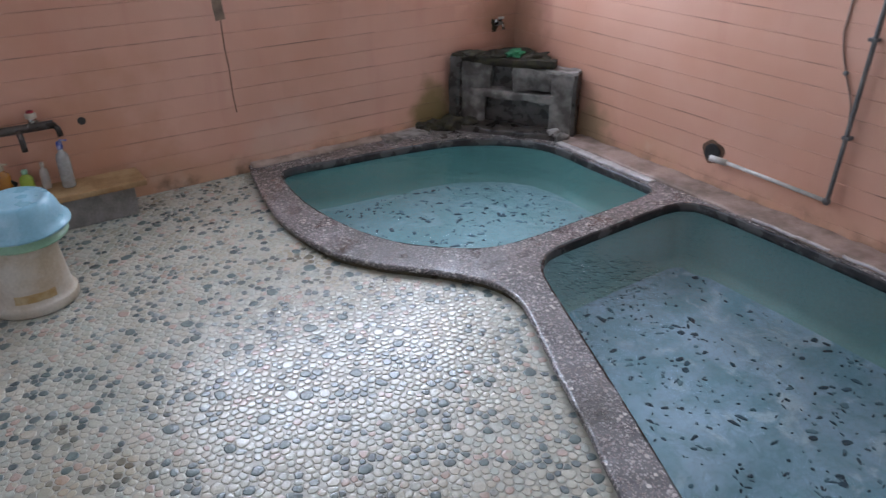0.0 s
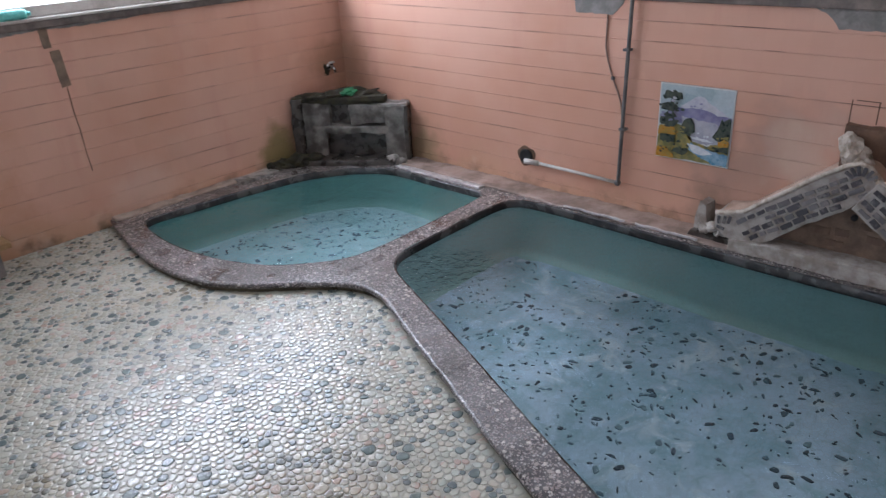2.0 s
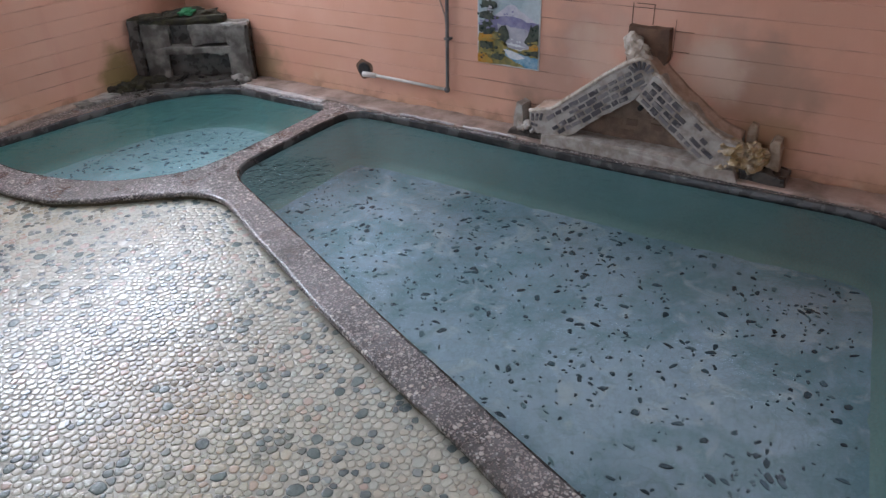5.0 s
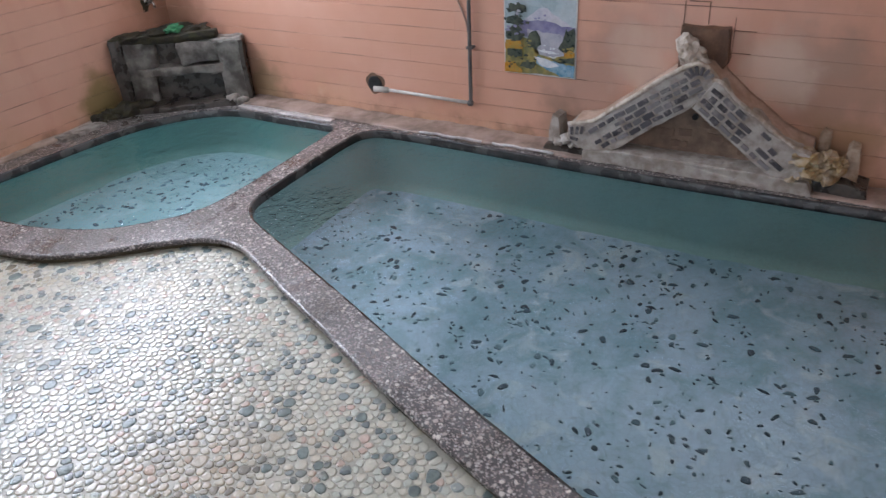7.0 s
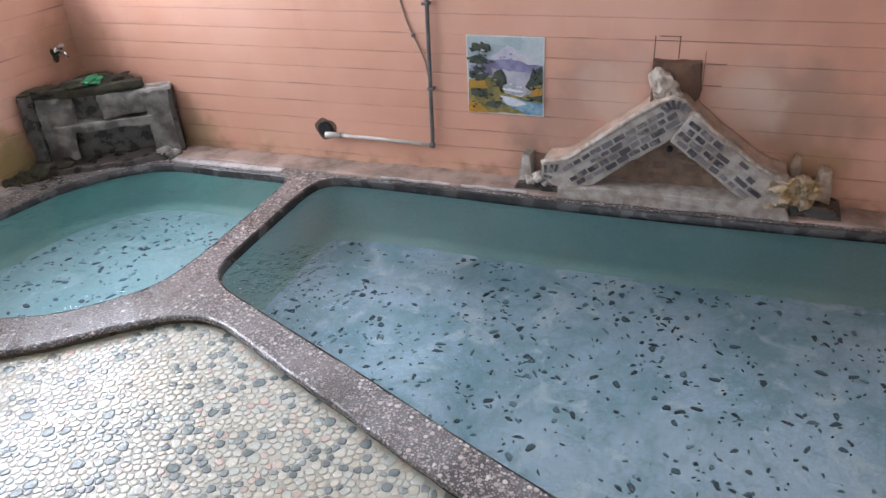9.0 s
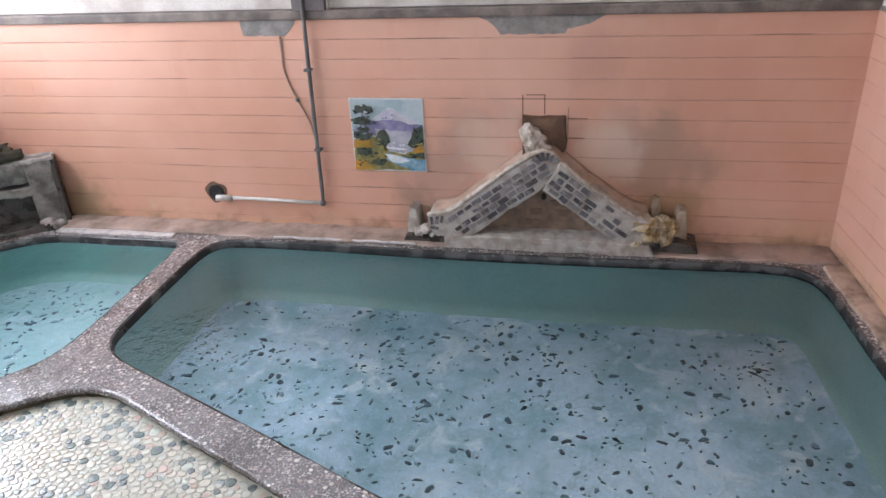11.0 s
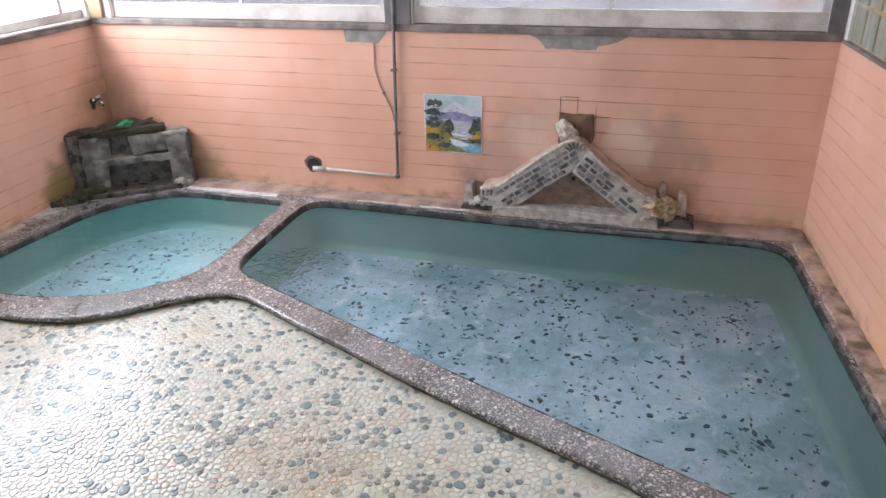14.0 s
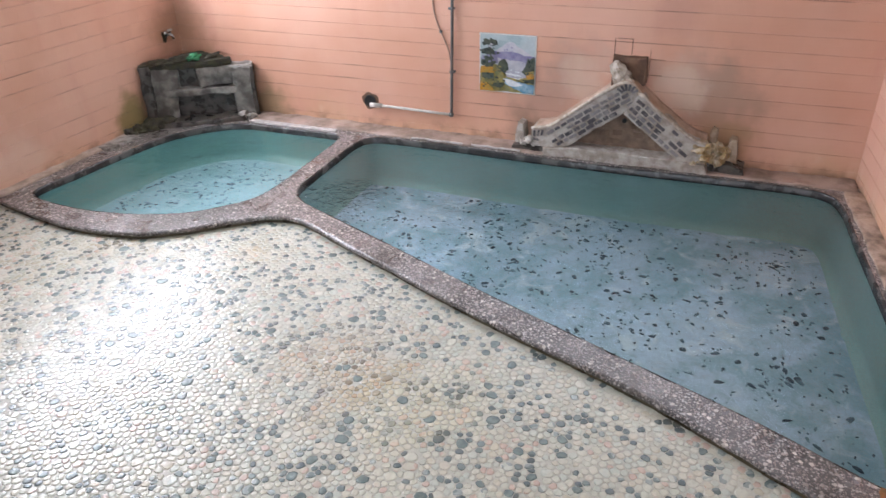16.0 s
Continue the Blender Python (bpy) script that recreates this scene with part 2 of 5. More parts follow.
PINK = pink_material("salmon_tile_paint", False)
JOINT = pink_material("mouldy_tile_joint", True)
PEBBLE = pebble_material("wet_pebble", "Random Per Island")
SLATE = plain("wet_slate_pebble", (0.12, 0.16, 0.155), (0.20, 0.245, 0.23), 30, (0.12, 0.25), bump=0.2, fine=150)
PEBBLE_ONE = pebble_material("wet_pebble_single", "Random")
GROUT = plain("pebble_grout", (0.47, 0.46, 0.39), (0.38, 0.37, 0.31), 5, (0.25, 0.45), fine=120)
GRANITE = granite_material("washed_aggregate", (0.060, 0.055, 0.054), (0.145, 0.135, 0.136), (0.60, 0.57, 0.55))
# brown-green slime, with the shade under the curb's lip painted in
SLIME_SHADE = plain("slimy_shaded_riser", (0.040, 0.031, 0.018), (0.085, 0.066, 0.030), 8, (0.2, 0.45), bump=0.6, fine=60)
WETRIM = plain("wet_dark_stone", (0.030, 0.033, 0.035), (0.07, 0.07, 0.068), 9, (0.15, 0.35), bump=0.4, fine=60)
TEAL = plain("teal_pool_paint", (0.38, 0.58, 0.545), (0.44, 0.64, 0.60), 2.0, (0.4, 0.6), bump=0.05)
# same teal paint, greener, with the small bath's weaker light painted in
TEAL_DIMMED = plain("teal_pool_paint_dimmed", (0.19, 0.375, 0.34), (0.235, 0.42, 0.38), 2.0, (0.4, 0.6), bump=0.05)
WATER_M = water_material()
PLASTER = plain("pale_plaster", (0.74, 0.71, 0.67), (0.66, 0.62, 0.58), 2.0, (0.6, 0.8))
CEILING = plain("painted_ceiling", (0.85, 0.84, 0.81), (0.78, 0.76, 0.73), 1.5, (0.6, 0.8))
MORTAR = plain("bare_mortar", (0.20, 0.19, 0.175), (0.31, 0.29, 0.27), 14, (0.7, 0.9), bump=0.5)
SILL_M = plain("weathered_sill", (0.10, 0.080, 0.068), (0.26, 0.215, 0.185), 7, (0.5, 0.8), bump=0.4)
ALU = plain("aluminium_sash", (0.55, 0.55, 0.55), (0.44, 0.44, 0.44), 4, (0.35, 0.5), metal=0.6, bump=0.05)
RAIL_M = plain("chalky_sash_rail", (0.62, 0.58, 0.53), (0.42, 0.37, 0.33), 5, (0.5, 0.7))
DARKPOST = plain("dark_window_post", (0.10, 0.085, 0.09), (0.16, 0.135, 0.13), 6, (0.45, 0.65))
WOODPOST = plain("tan_wood_post", (0.34, 0.24, 0.13), (0.26, 0.18, 0.10), 6, (0.5, 0.7))
FROST_L = frosted_material("frosted_pane_bright", 0.75, (0.96, 0.98, 1.0))
FROST_B = frosted_material("frosted_pane", 0.8, (0.93, 0.94, 0.97))
PIPE_M = plain("grey_pvc_pipe", (0.11, 0.11, 0.11), (0.19, 0.18, 0.17), 12, (0.35, 0.5), bump=0.05)
PIPE_W = plain("white_pvc_pipe", (0.62, 0.60, 0.56), (0.48, 0.46, 0.42), 12, (0.35, 0.5), bump=0.05)
BLACK = plain("black_rubber_and_holes", (0.012, 0.012, 0.012), (0.03, 0.03, 0.03), 20, (0.4, 0.6))
RED = plain("red_enamel", (0.42, 0.03, 0.05), (0.30, 0.02, 0.03), 20, (0.3, 0.45), bump=0.03)
CHROME = plain("worn_chrome", (0.62, 0.62, 0.60), (0.40, 0.39, 0.36), 30, (0.15, 0.35), metal=1.0, bump=0.05)


# ---- building helpers ----
def mesh_of(name, bm, material):
    me = bpy.data.meshes.new(name)
    bm.to_mesh(me)
    bm.free()
    me.materials.append(material)
    return me


def part(name, bm, material, parent, label="", smooth=False):
    ob = new(name, mesh_of(name, bm, material))
    if smooth:
        ob.data.polygons.foreach_set("use_smooth", [True] * len(ob.data.polygons))
    ob.parent = parent
    return tagged(ob, label)


def thing(name, label, category, at=(0, 0, 0), group="", kind=""):
    ob = new(name)
    ob.empty_display_size = 0.05
    ob.matrix_basis = pose(*at)
    return tagged(ob, label, category, group, kind)


def add_box(bm, lo, hi, bevel=0.0, m=None):
    """A box from corner to corner, its edges rounded by bevel."""
    c = [(a + b) / 2 for a, b in zip(lo, hi)]
    s = [abs(b - a) for a, b in zip(lo, hi)]
    made = bmesh.ops.create_cube(bm, size=1.0, matrix=Matrix.LocRotScale(c, None, s))["verts"]
    if bevel:
        edges = list({e for v in made for e in v.link_edges})
        out = bmesh.ops.bevel(bm, geom=edges, offset=bevel, segments=2, profile=0.6, affect="EDGES")
        made = list({v for f in out["faces"] for v in f.verts} | {v for v in made if v.is_valid})
    if m is not None:
        bmesh.ops.transform(bm, matrix=m, verts=[v for v in made if v.is_valid])
    return made


def box(lo, hi, bevel=0.0, m=None):
    bm = bmesh.new()
    add_box(bm, lo, hi, bevel, m)
    return bm


def rough_up(bm, amount, scale=9.0, seed=0.0):
    """Wear: shifts the vertices by a smooth noise."""
    for v in bm.verts:
        v.co += noise.noise_vector(v.co * scale + Vector((seed, seed, seed))) * amount
    return bm


def lathe(profile, segments=28, squash=1.0):
    """A turned body from (radius, height) pairs."""
    bm = bmesh.new()
    rings = []
    for r, z in profile:
        rings.append([bm.verts.new((r * math.cos(2 * math.pi * k / segments), squash * r * math.sin(2 * math.pi * k / segments), z)) for k in range(segments)])
    for a, b in zip(rings, rings[1:]):
        for k in range(segments):
            bm.faces.new((a[k], a[(k + 1) % segments], b[(k + 1) % segments], b[k]))
    bm.faces.new(rings[0][::-1])
    bm.faces.new(rings[-1])
    return bm


def add_tube(bm, points, radius, segments=10):
    """A round bar along a line of points."""
    pts = [Vector(p) for p in points]
    rings = []
    for k, p in enumerate(pts):
        way = (pts[min(k + 1, len(pts) - 1)] - pts[max(k - 1, 0)]).normalized()
        side = way.orthogonal().normalized() if k == 0 else (rings[-1][1] - way * rings[-1][1].dot(way)).normalized()
        up = way.cross(side)
        rings.append(([bm.verts.new(p + radius * (math.cos(a) * side + math.sin(a) * up)) for a in [2 * math.pi * j / segments for j in range(segments)]], side))
    for (a, _), (b, _) in zip(rings, rings[1:]):
        for j in range(segments):
            bm.faces.new((a[j], a[(j + 1) % segments], b[(j + 1) % segments], b[j]))
    bm.faces.new(rings[0][0][::-1])
    bm.faces.new(rings[-1][0])
    return bm


def tube(points, radius, segments=10):
    return add_tube(bmesh.new(), points, radius, segments)


def prism(outline, depth, to_world, bevel=0.0):
    """A flat outline (u, v) given thickness along w; to_world maps (u, v, w)."""
    bm = bmesh.new()
    front = [bm.verts.new(to_world(u, v, depth)) for u, v in outline]
    back = [bm.verts.new(to_world(u, v, 0.0)) for u, v in outline]
    bm.faces.new(front)
    bm.faces.new(back[::-1])
    n = len(outline)
    for k in range(n):
        bm.faces.new((front[k], back[k], back[(k + 1) % n], front[(k + 1) % n]))
    bmesh.ops.recalc_face_normals(bm, faces=bm.faces)
    if bevel:
        rim = [e for e in bm.edges if e.verts[0] in front and e.verts[1] in front]
        bmesh.ops.bevel(bm, geom=rim, offset=bevel, segments=2, profile=0.6, affect="EDGES")
    return bm


def ragged(outline, step, amount, rng):
    """An outline with extra points, each moved a little."""
    out = []
    for (a, b), (c, d) in zip(outline, outline[1:] + outline[:1]):
        n = max(1, int(math.hypot(c - a, d - b) / step))
        for k in range(n):
            f = k / n
            out.append((a + (c - a) * f + rng.uniform(-amount, amount), b + (d - b) * f + rng.uniform(-amount, amount)))
    return out


def back_map(u, v, w):
    return Vector((XB - w, u, v))


def left_map(u, v, w):
    return Vector((u, YL - w, v))


def right_map(u, v, w):
    return Vector((u, YR + w, v))


def spline(points, closed=False, step=0.025):
    """Points along a smooth line through the given ones."""
    p = [Vector((*q, 0)) for q in points]
    n = len(p)
    out = []
    for k in range(n if closed else n - 1):
        if closed:
            a, b, c, d = p[k - 1], p[k], p[(k + 1) % n], p[(k + 2) % n]
        else:
            a, b, c, d = p[max(k - 1, 0)], p[k], p[k + 1], p[min(k + 2, n - 1)]
        m = max(1, int((c - b).length / step))
        for j in range(m):
            t = j / m
            out.append(0.5 * (2 * b + (c - a) * t + (2 * a - 5 * b + 4 * c - d) * t * t + (3 * b - a - 3 * c + d) * t ** 3))
    if not closed:
        out.append(p[-1])
    return [(q.x, q.y) for q in out]


def shifted(line, distance, closed):
    """The line moved sideways, to its left for a positive distance."""
    out, n = [], len(line)
    for k in range(n):
        a = line[k - 1] if closed or k else line[0]
        b = line[(k + 1) % n] if closed or k < n - 1 else line[-1]
        dx, dy = b[0] - a[0], b[1] - a[1]
        s = distance / (math.hypot(dx, dy) or 1.0)
        out.append((line[k][0] - dy * s, line[k][1] + dx * s))
    return out


def skirt(line, profile, closed):
    """A band along a line from (sideways, height) pairs."""
    bm = bmesh.new()
    rows = [[bm.verts.new((x, y, z)) for x, y in shifted(line, s, closed)] for s, z in profile]
    n = len(line)
    for a, b in zip(rows, rows[1:]):
        for k in range(n if closed else n - 1):
            bm.faces.new((a[k], a[(k + 1) % n], b[(k + 1) % n], b[k]))
    return bm


def sheet(points, z):
    """A flat face inside a closed line, facing up."""
    bm = bmesh.new()
    vs = [bm.verts.new((x, y, z)) for x, y in points]
    for a, c in zip(vs, vs[1:] + vs[:1]):
        bm.edges.new((a, c))
    bmesh.ops.triangle_fill(bm, use_beauty=True, edges=bm.edges[:])
    for f in bm.faces:
        f.normal_update()
        if f.normal.z < 0:
            f.normal_flip()
    return bm


# ---- pool outlines ----
OUTER = spline([(2.09, YL), (2.045, 3.60), (1.985, 3.30), (1.955, 3.05), (1.965, 2.83), (2.01, 2.60), (2.11, 2.42), (2.22, 2.29), (2.34, 2.15), (2.425, 2.02), (2.45, 1.88), (2.41, 1.74), (2.33, 1.57),
                (2.22, 1.33), (2.105, 1.07), (1.99, 0.82), (1.875, 0.55), (1.77, 0.28), (1.66, -0.01), (1.555, -0.25), (1.445, -0.46), (1.33, -0.68), (1.21, -0.93), (1.10, -1.18), (0.95, YX)])
BIG = spline([(2.74, 2.02), (2.83, 2.065), (3.03, 2.08), (3.38, 2.09), (3.62, 2.09), (3.73, 2.05), (3.775, 1.93), (3.78, 1.5), (3.765, 1.0), (3.76, 0.5), (3.77, -0.1), (3.785, -0.6), (3.785, -0.74),
              (3.75, -0.90), (3.60, -0.985), (3.1, -1.035), (2.5, -1.095), (2.0, -1.15), (1.60, -1.19), (1.46, -1.18), (1.40, -1.11), (1.405, -0.98), (1.46, -0.85), (1.555, -0.66), (1.64, -0.47), (1.73, -0.25), (1.81, -0.05),
              (1.905, 0.18), (2.03, 0.49), (2.15, 0.77), (2.29, 1.08), (2.425, 1.39), (2.57, 1.73), (2.66, 1.93)], True)
SMALL = spline([(2.23, 3.60), (2.36, 3.615), (2.55, 3.59), (2.88, 3.56), (3.24, 3.50), (3.42, 3.42), (3.58, 3.30), (3.70, 3.13), (3.73, 2.95), (3.725, 2.72), (3.73, 2.42), (3.715, 2.29), (3.60, 2.25), (3.25, 2.235), (2.82, 2.225),
                (2.61, 2.26), (2.44, 2.38), (2.30, 2.54), (2.20, 2.79), (2.155, 3.05), (2.15, 3.25), (2.175, 3.48)], True)
LINE_Y = np.array([y for _, y in OUTER][::-1])
LINE_X = np.array([x for x, _ in OUTER][::-1])


# ---- floor ----
def build_floor():
    edge = shifted(OUTER, 0.03, False)
    bm = bmesh.new()
    ring = [bm.verts.new((x, y, 0.0)) for x, y in [(XF, YL)] + [(2.12, YL)] + edge[1:-1] + [(0.97, YX), (XF, YX - 0.2)]]
    face = bm.faces.new(ring)
    bmesh.ops.recalc_face_normals(bm, faces=[face])
    if face.normal.z < 0:
        face.normal_flip()
    made = bmesh.ops.extrude_face_region(bm, geom=[face])
    bmesh.ops.translate(bm, verts=[v for v in made["geom"] if isinstance(v, bmesh.types.BMVert)], vec=(0, 0, -0.12))
    bmesh.ops.recalc_face_normals(bm, faces=bm.faces)
    ob = new("floor", mesh_of("floor", bm, GROUT))
    return tagged(ob, "wet bathhouse floor of pale and slate pebble mosaic", "floor", kind="structure")


FLOOR = build_floor()


# ---- curb round both pools ----
def build_curb():
    top = thing("pool_curb", "low curb of dark washed aggregate round the pools", "curb", kind="structure")
    e = 0.012
    bm = bmesh.new()
    loops = [shifted(OUTER, e, False) + [(XB, YX), (XB, YL)], shifted(BIG, e, True), shifted(SMALL, e, True)]
    for line in loops:
        vs = [bm.verts.new((x, y, CURB)) for x, y in line]
        for a, b in zip(vs, vs[1:] + vs[:1]):
            bm.edges.new((a, b))
    bmesh.ops.triangle_fill(bm, use_beauty=True, edges=bm.edges[:])
    for f in bm.faces:
        if f.normal.z < 0:
            f.normal_flip()
    part("coping", rough_up(bm, 0.004, 16.0), GRANITE, top)
    part("lip", rough_up(skirt(OUTER, [(e, CURB), (0.004, CURB - 0.003), (0, CURB - 0.009), (0.001, CURB - 0.022), (0.006, CURB - 0.025)], False), 0.004, 16.0), GRANITE, top, smooth=True)
    part("riser", rough_up(skirt(OUTER, [(0.006, CURB - 0.0245), (0.012, CURB - 0.03), (0.010, -0.02)], False), 0.004, 16.0), SLIME_SHADE, top, "slimy riser darkened with the lip's shade")
    for line in (BIG, SMALL):
        part("pool_rim", skirt(line, [(e, CURB), (0.004, CURB - 0.002), (0, CURB - 0.007), (0.002, -0.035)], True), WETRIM, top, "dark wet inner rim", smooth=True)
    return top


build_curb()


def build_ledges():
    beige = plain("stained_beige_mortar", (0.46, 0.36, 0.29), (0.27, 0.20, 0.155), 7, (0.5, 0.8), bump=0.6, fine=60)
    spotted = plain("spotted_mortar", (0.48, 0.36, 0.28), (0.14, 0.10, 0.075), 9, (0.35, 0.7), bump=0.6, fine=60)
    ob = thing("wall_ledge", "stained beige mortar ledge between bath and wall", "ledge", kind="structure")
    bm = box((1.25, YR + 0.001, CURB - 0.01), (XB - 0.20, YR + 0.100, CURB + 0.014), 0.006)
    bmesh.ops.subdivide_edges(bm, edges=[e for e in bm.edges if e.calc_length() > 1], cuts=60)
    rough_up(bm, 0.010, 13.0)
    bm.transform(TURN)
    part("strip", bm, spotted, ob, smooth=True)
    bm = box((XB - 0.185, YR + 0.001, CURB - 0.01), (XB - 0.001, 3.12, CURB + 0.014), 0.010)
    bmesh.ops.subdivide_edges(bm, edges=[e for e in bm.edges if e.calc_length() > 1], cuts=90)
    part("strip", rough_up(bm, 0.009, 12.0), plain("grimy_mortar", (0.40, 0.30, 0.25), (0.20, 0.15, 0.12), 7, (0.35, 0.7), bump=0.6, fine=60), ob, "grimy mortar fillet", smooth=True)
    bm = box((2.10, YL - 0.075, CURB - 0.01), (3.45, YL - 0.001, CURB + 0.016), 0.010)
    bmesh.ops.subdivide_edges(bm, edges=[e for e in bm.edges if e.calc_length() > 1], cuts=40)
    part("strip", rough_up(bm, 0.007, 12.0), beige, ob, smooth=True)

    # whitish lime; also colours the strip that paints a wet highlight
    lime = plain("lime_and_wet_highlight", (0.66, 0.64, 0.62), (0.34, 0.32, 0.31), 18, (0.2, 0.4), bump=0.4)
    for y0, y1 in ((0.95, 1.30), (1.36, 1.75)):
        bm = box((3.808, y0, CURB + 0.006), (3.822, y1, CURB + 0.018), 0.003)
        bmesh.ops.subdivide_edges(bm, edges=[e for e in bm.edges if e.calc_length() > 0.3], cuts=24)
        part("edging", rough_up(bm, 0.006, 15.0), lime, ob, "broken whitish lime edging", smooth=True)
    # strip added to paint the wet highlight along the small bath's back edge
    bm = box((3.762, 2.34, CURB - 0.004), (3.808, 3.08, CURB + 0.012), 0.003)
    bmesh.ops.subdivide_edges(bm, edges=[e for e in bm.edges if e.calc_length() > 0.5], cuts=30)
    part("edging", rough_up(bm, 0.004, 15.0), lime, ob, "whitish strip painted as the wet highlight", smooth=True)


build_ledges()


# ---- pool basins and water ----
def chips(name, count, line, z, rng, parent):
    """Dark stone chips set in a pool's bottom."""
    xs, ys = [p[0] for p in line], [p[1] for p in line]
    inner = shifted(line, -0.08, True)

    def inside(x, y):
        hit = False
        for (a, b), (c, d) in zip(inner, inner[1:] + inner[:1]):
            if (b > y) != (d > y) and x < (c - a) * (y - b) / (d - b) + a:
                hit = not hit
        return hit

    verts, faces = [], []
    hubs = [(rng.uniform(min(xs), max(xs)), rng.uniform(min(ys), max(ys))) for _ in range(count // 5)]
    done = 0
    while done < count:
        if rng.random() < 0.55:
            h = rng.choice(hubs)
            x, y = rng.gauss(h[0], 0.08), rng.gauss(h[1], 0.08)
        else:
            x, y = rng.uniform(min(xs), max(xs)), rng.uniform(min(ys), max(ys))
        if not inside(x, y):
            continue
        done += 1
        n, r = rng.choice((7, 8, 9)), rng.choice((0.006, 0.007, 0.009, 0.010, 0.012, 0.014, 0.019, 0.026))
        turn, lean = rng.uniform(0, 6.28), rng.uniform(0.28, 0.75)
        base = len(verts)
        for lift, f in ((0.0, 1.0), (0.003, 0.85)):
            for k in range(n):
                a = 2 * math.pi * k / n + 0.35 * math.sin(k * 2.3 + turn)
                q = r * f * (0.85 + 0.2 * math.sin(2 * a + turn))
                u, v = q * math.cos(a), q * lean * math.sin(a)
                verts.append((x + u * math.cos(turn) - v * math.sin(turn), y + u * math.sin(turn) + v * math.cos(turn), z + lift))
        faces.append([base + n + k for k in range(n)])
        faces += [[base + k, base + (k + 1) % n, base + n + (k + 1) % n, base + n + k] for k in range(n)]
    me = bpy.data.meshes.new(name)
    me.from_pydata(verts, [], faces)
    me.materials.append(CHIP)
    ob = new(name, me)
    ob.parent = parent
    return tagged(ob, "slate-blue stone chips", kind="stuff")


def bottom_material(name, deep, light, clouds):
    g = Graph(name)
    cell = g.cells(38.0)
    tone = g.nt.nodes.new("ShaderNodeSeparateColor")
    g.put(tone.inputs[0], cell.outputs["Color"])
    col = g.mix(g.span(g.noise(2.4, 4, 0.6, None, 0.5), 0.36, 0.64), deep, light)
    col = g.mix(0.6, col, g.ramp(tone.outputs[0], [(0.0, (0.82, 0.84, 0.86)), (1.0, (1.0, 1.0, 1.0))]), "MULTIPLY")
    silt = g.math("MULTIPLY", g.span(g.noise(9.0, 5, 0.65, None, 1.2), 0.50, 0.66), 0.45)
    col = g.mix(silt, col, (0.30, 0.47, 0.52))
    cloud = g.math("MULTIPLY", g.span(g.noise(5.0, 5, 0.6, None, 1.0), 0.54, 0.68), clouds)
    col = g.mix(cloud, col, (0.84, 0.89, 0.92))
    edge = g.cells(38.0, "DISTANCE_TO_EDGE").outputs["Distance"]
    col = g.mix(g.span(edge, 0.0, 0.06, 0.28, 0.0), col, (0.14, 0.25, 0.29))
    return g.done(col, 0.5)


def chip_material():
    g = Graph("slate_chip")
    tone = g.nt.nodes.new("ShaderNodeNewGeometry").outputs["Random Per Island"]
    col = g.ramp(tone, [(0.0, (0.018, 0.035, 0.06)), (0.40, (0.04, 0.08, 0.12)), (0.70, (0.12, 0.21, 0.28)), (1.0, (0.28, 0.43, 0.50))])
    return g.done(g.mix(g.span(g.noise(60.0, 3), 0.35, 0.65, 0.0, 0.5), col, (0.10, 0.17, 0.21)), 0.5)


CHIP = chip_material()
MOSAIC = bottom_material("pale_blue_pool_mosaic", (0.34, 0.53, 0.61), (0.60, 0.74, 0.86), 0.65)
# tealer copy of the mosaic, darkened in colour to dim its light
MOSAIC_DIMMED = bottom_material("teal_mosaic_dimmed", (0.28, 0.455, 0.465), (0.37, 0.54, 0.565), 0.2)


def build_pool(name, line, depth, count, seed, mosaic, paint):
    rng = random.Random(seed)
    pool = thing(name, "sunken bath with teal sides and pale blue mosaic bottom", "bath", kind="structure")
    part("pool_side", skirt(line, [(0.0, 0.0), (0.0, depth + 0.05), (-0.02, depth + 0.012), (-0.06, depth), (-0.17, depth - 0.001)], True), paint, pool, "smooth teal-painted sides", smooth=True)
    near, far = shifted(line, -0.012, True), shifted(line, -0.075, True)
    edge = [(a + (c - a) * k, e + (d - e) * k) for (a, e), (c, d) in zip(near, far) for k in [0.5 + 0.8 * noise.noise(Vector((a * 7, e * 7, seed)))]]
    bm = sheet(edge, depth + 0.003)
    part("pool_bottom", bm, mosaic, pool, "pale blue mosaic bottom")
    chips("stone_chips", count, line, depth + 0.004, rng, pool)
    bm = sheet(shifted(line, 0.0015, True), WATER)
    water = new("water", mesh_of("water", bm, WATER_M))
    tagged(water, "clear rippling hot-spring water filling the bath", "water", kind="structure")


build_pool("large_bath", BIG, -0.30, 1150, 5, MOSAIC, TEAL)
build_pool("small_bath", SMALL, -0.225, 420, 9, MOSAIC_DIMMED, TEAL_DIMMED)


# ---- walls ----
def build_wall(name, boxes, label):
    bm = bmesh.new()
    for lo, hi in boxes:
        add_box(bm, lo, hi)
    ob = new(name, mesh_of(name, bm, JOINT))
    ob.data.materials.append(PLASTER)
    for f in ob.data.polygons:
        f.material_index = 1 if f.center.z > SILL + 0.01 and min(v for v in [ob.data.vertices[i].co.z for i in f.vertices]) > SILL - 0.02 else 0
    return tagged(ob, label, "wall", kind="structure")


TH = 0.16
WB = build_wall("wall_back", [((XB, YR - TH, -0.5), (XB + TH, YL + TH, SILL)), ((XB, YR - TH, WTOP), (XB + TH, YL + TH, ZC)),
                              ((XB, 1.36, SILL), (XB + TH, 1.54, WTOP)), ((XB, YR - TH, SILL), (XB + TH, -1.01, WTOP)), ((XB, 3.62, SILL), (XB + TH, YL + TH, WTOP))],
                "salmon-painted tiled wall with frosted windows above")
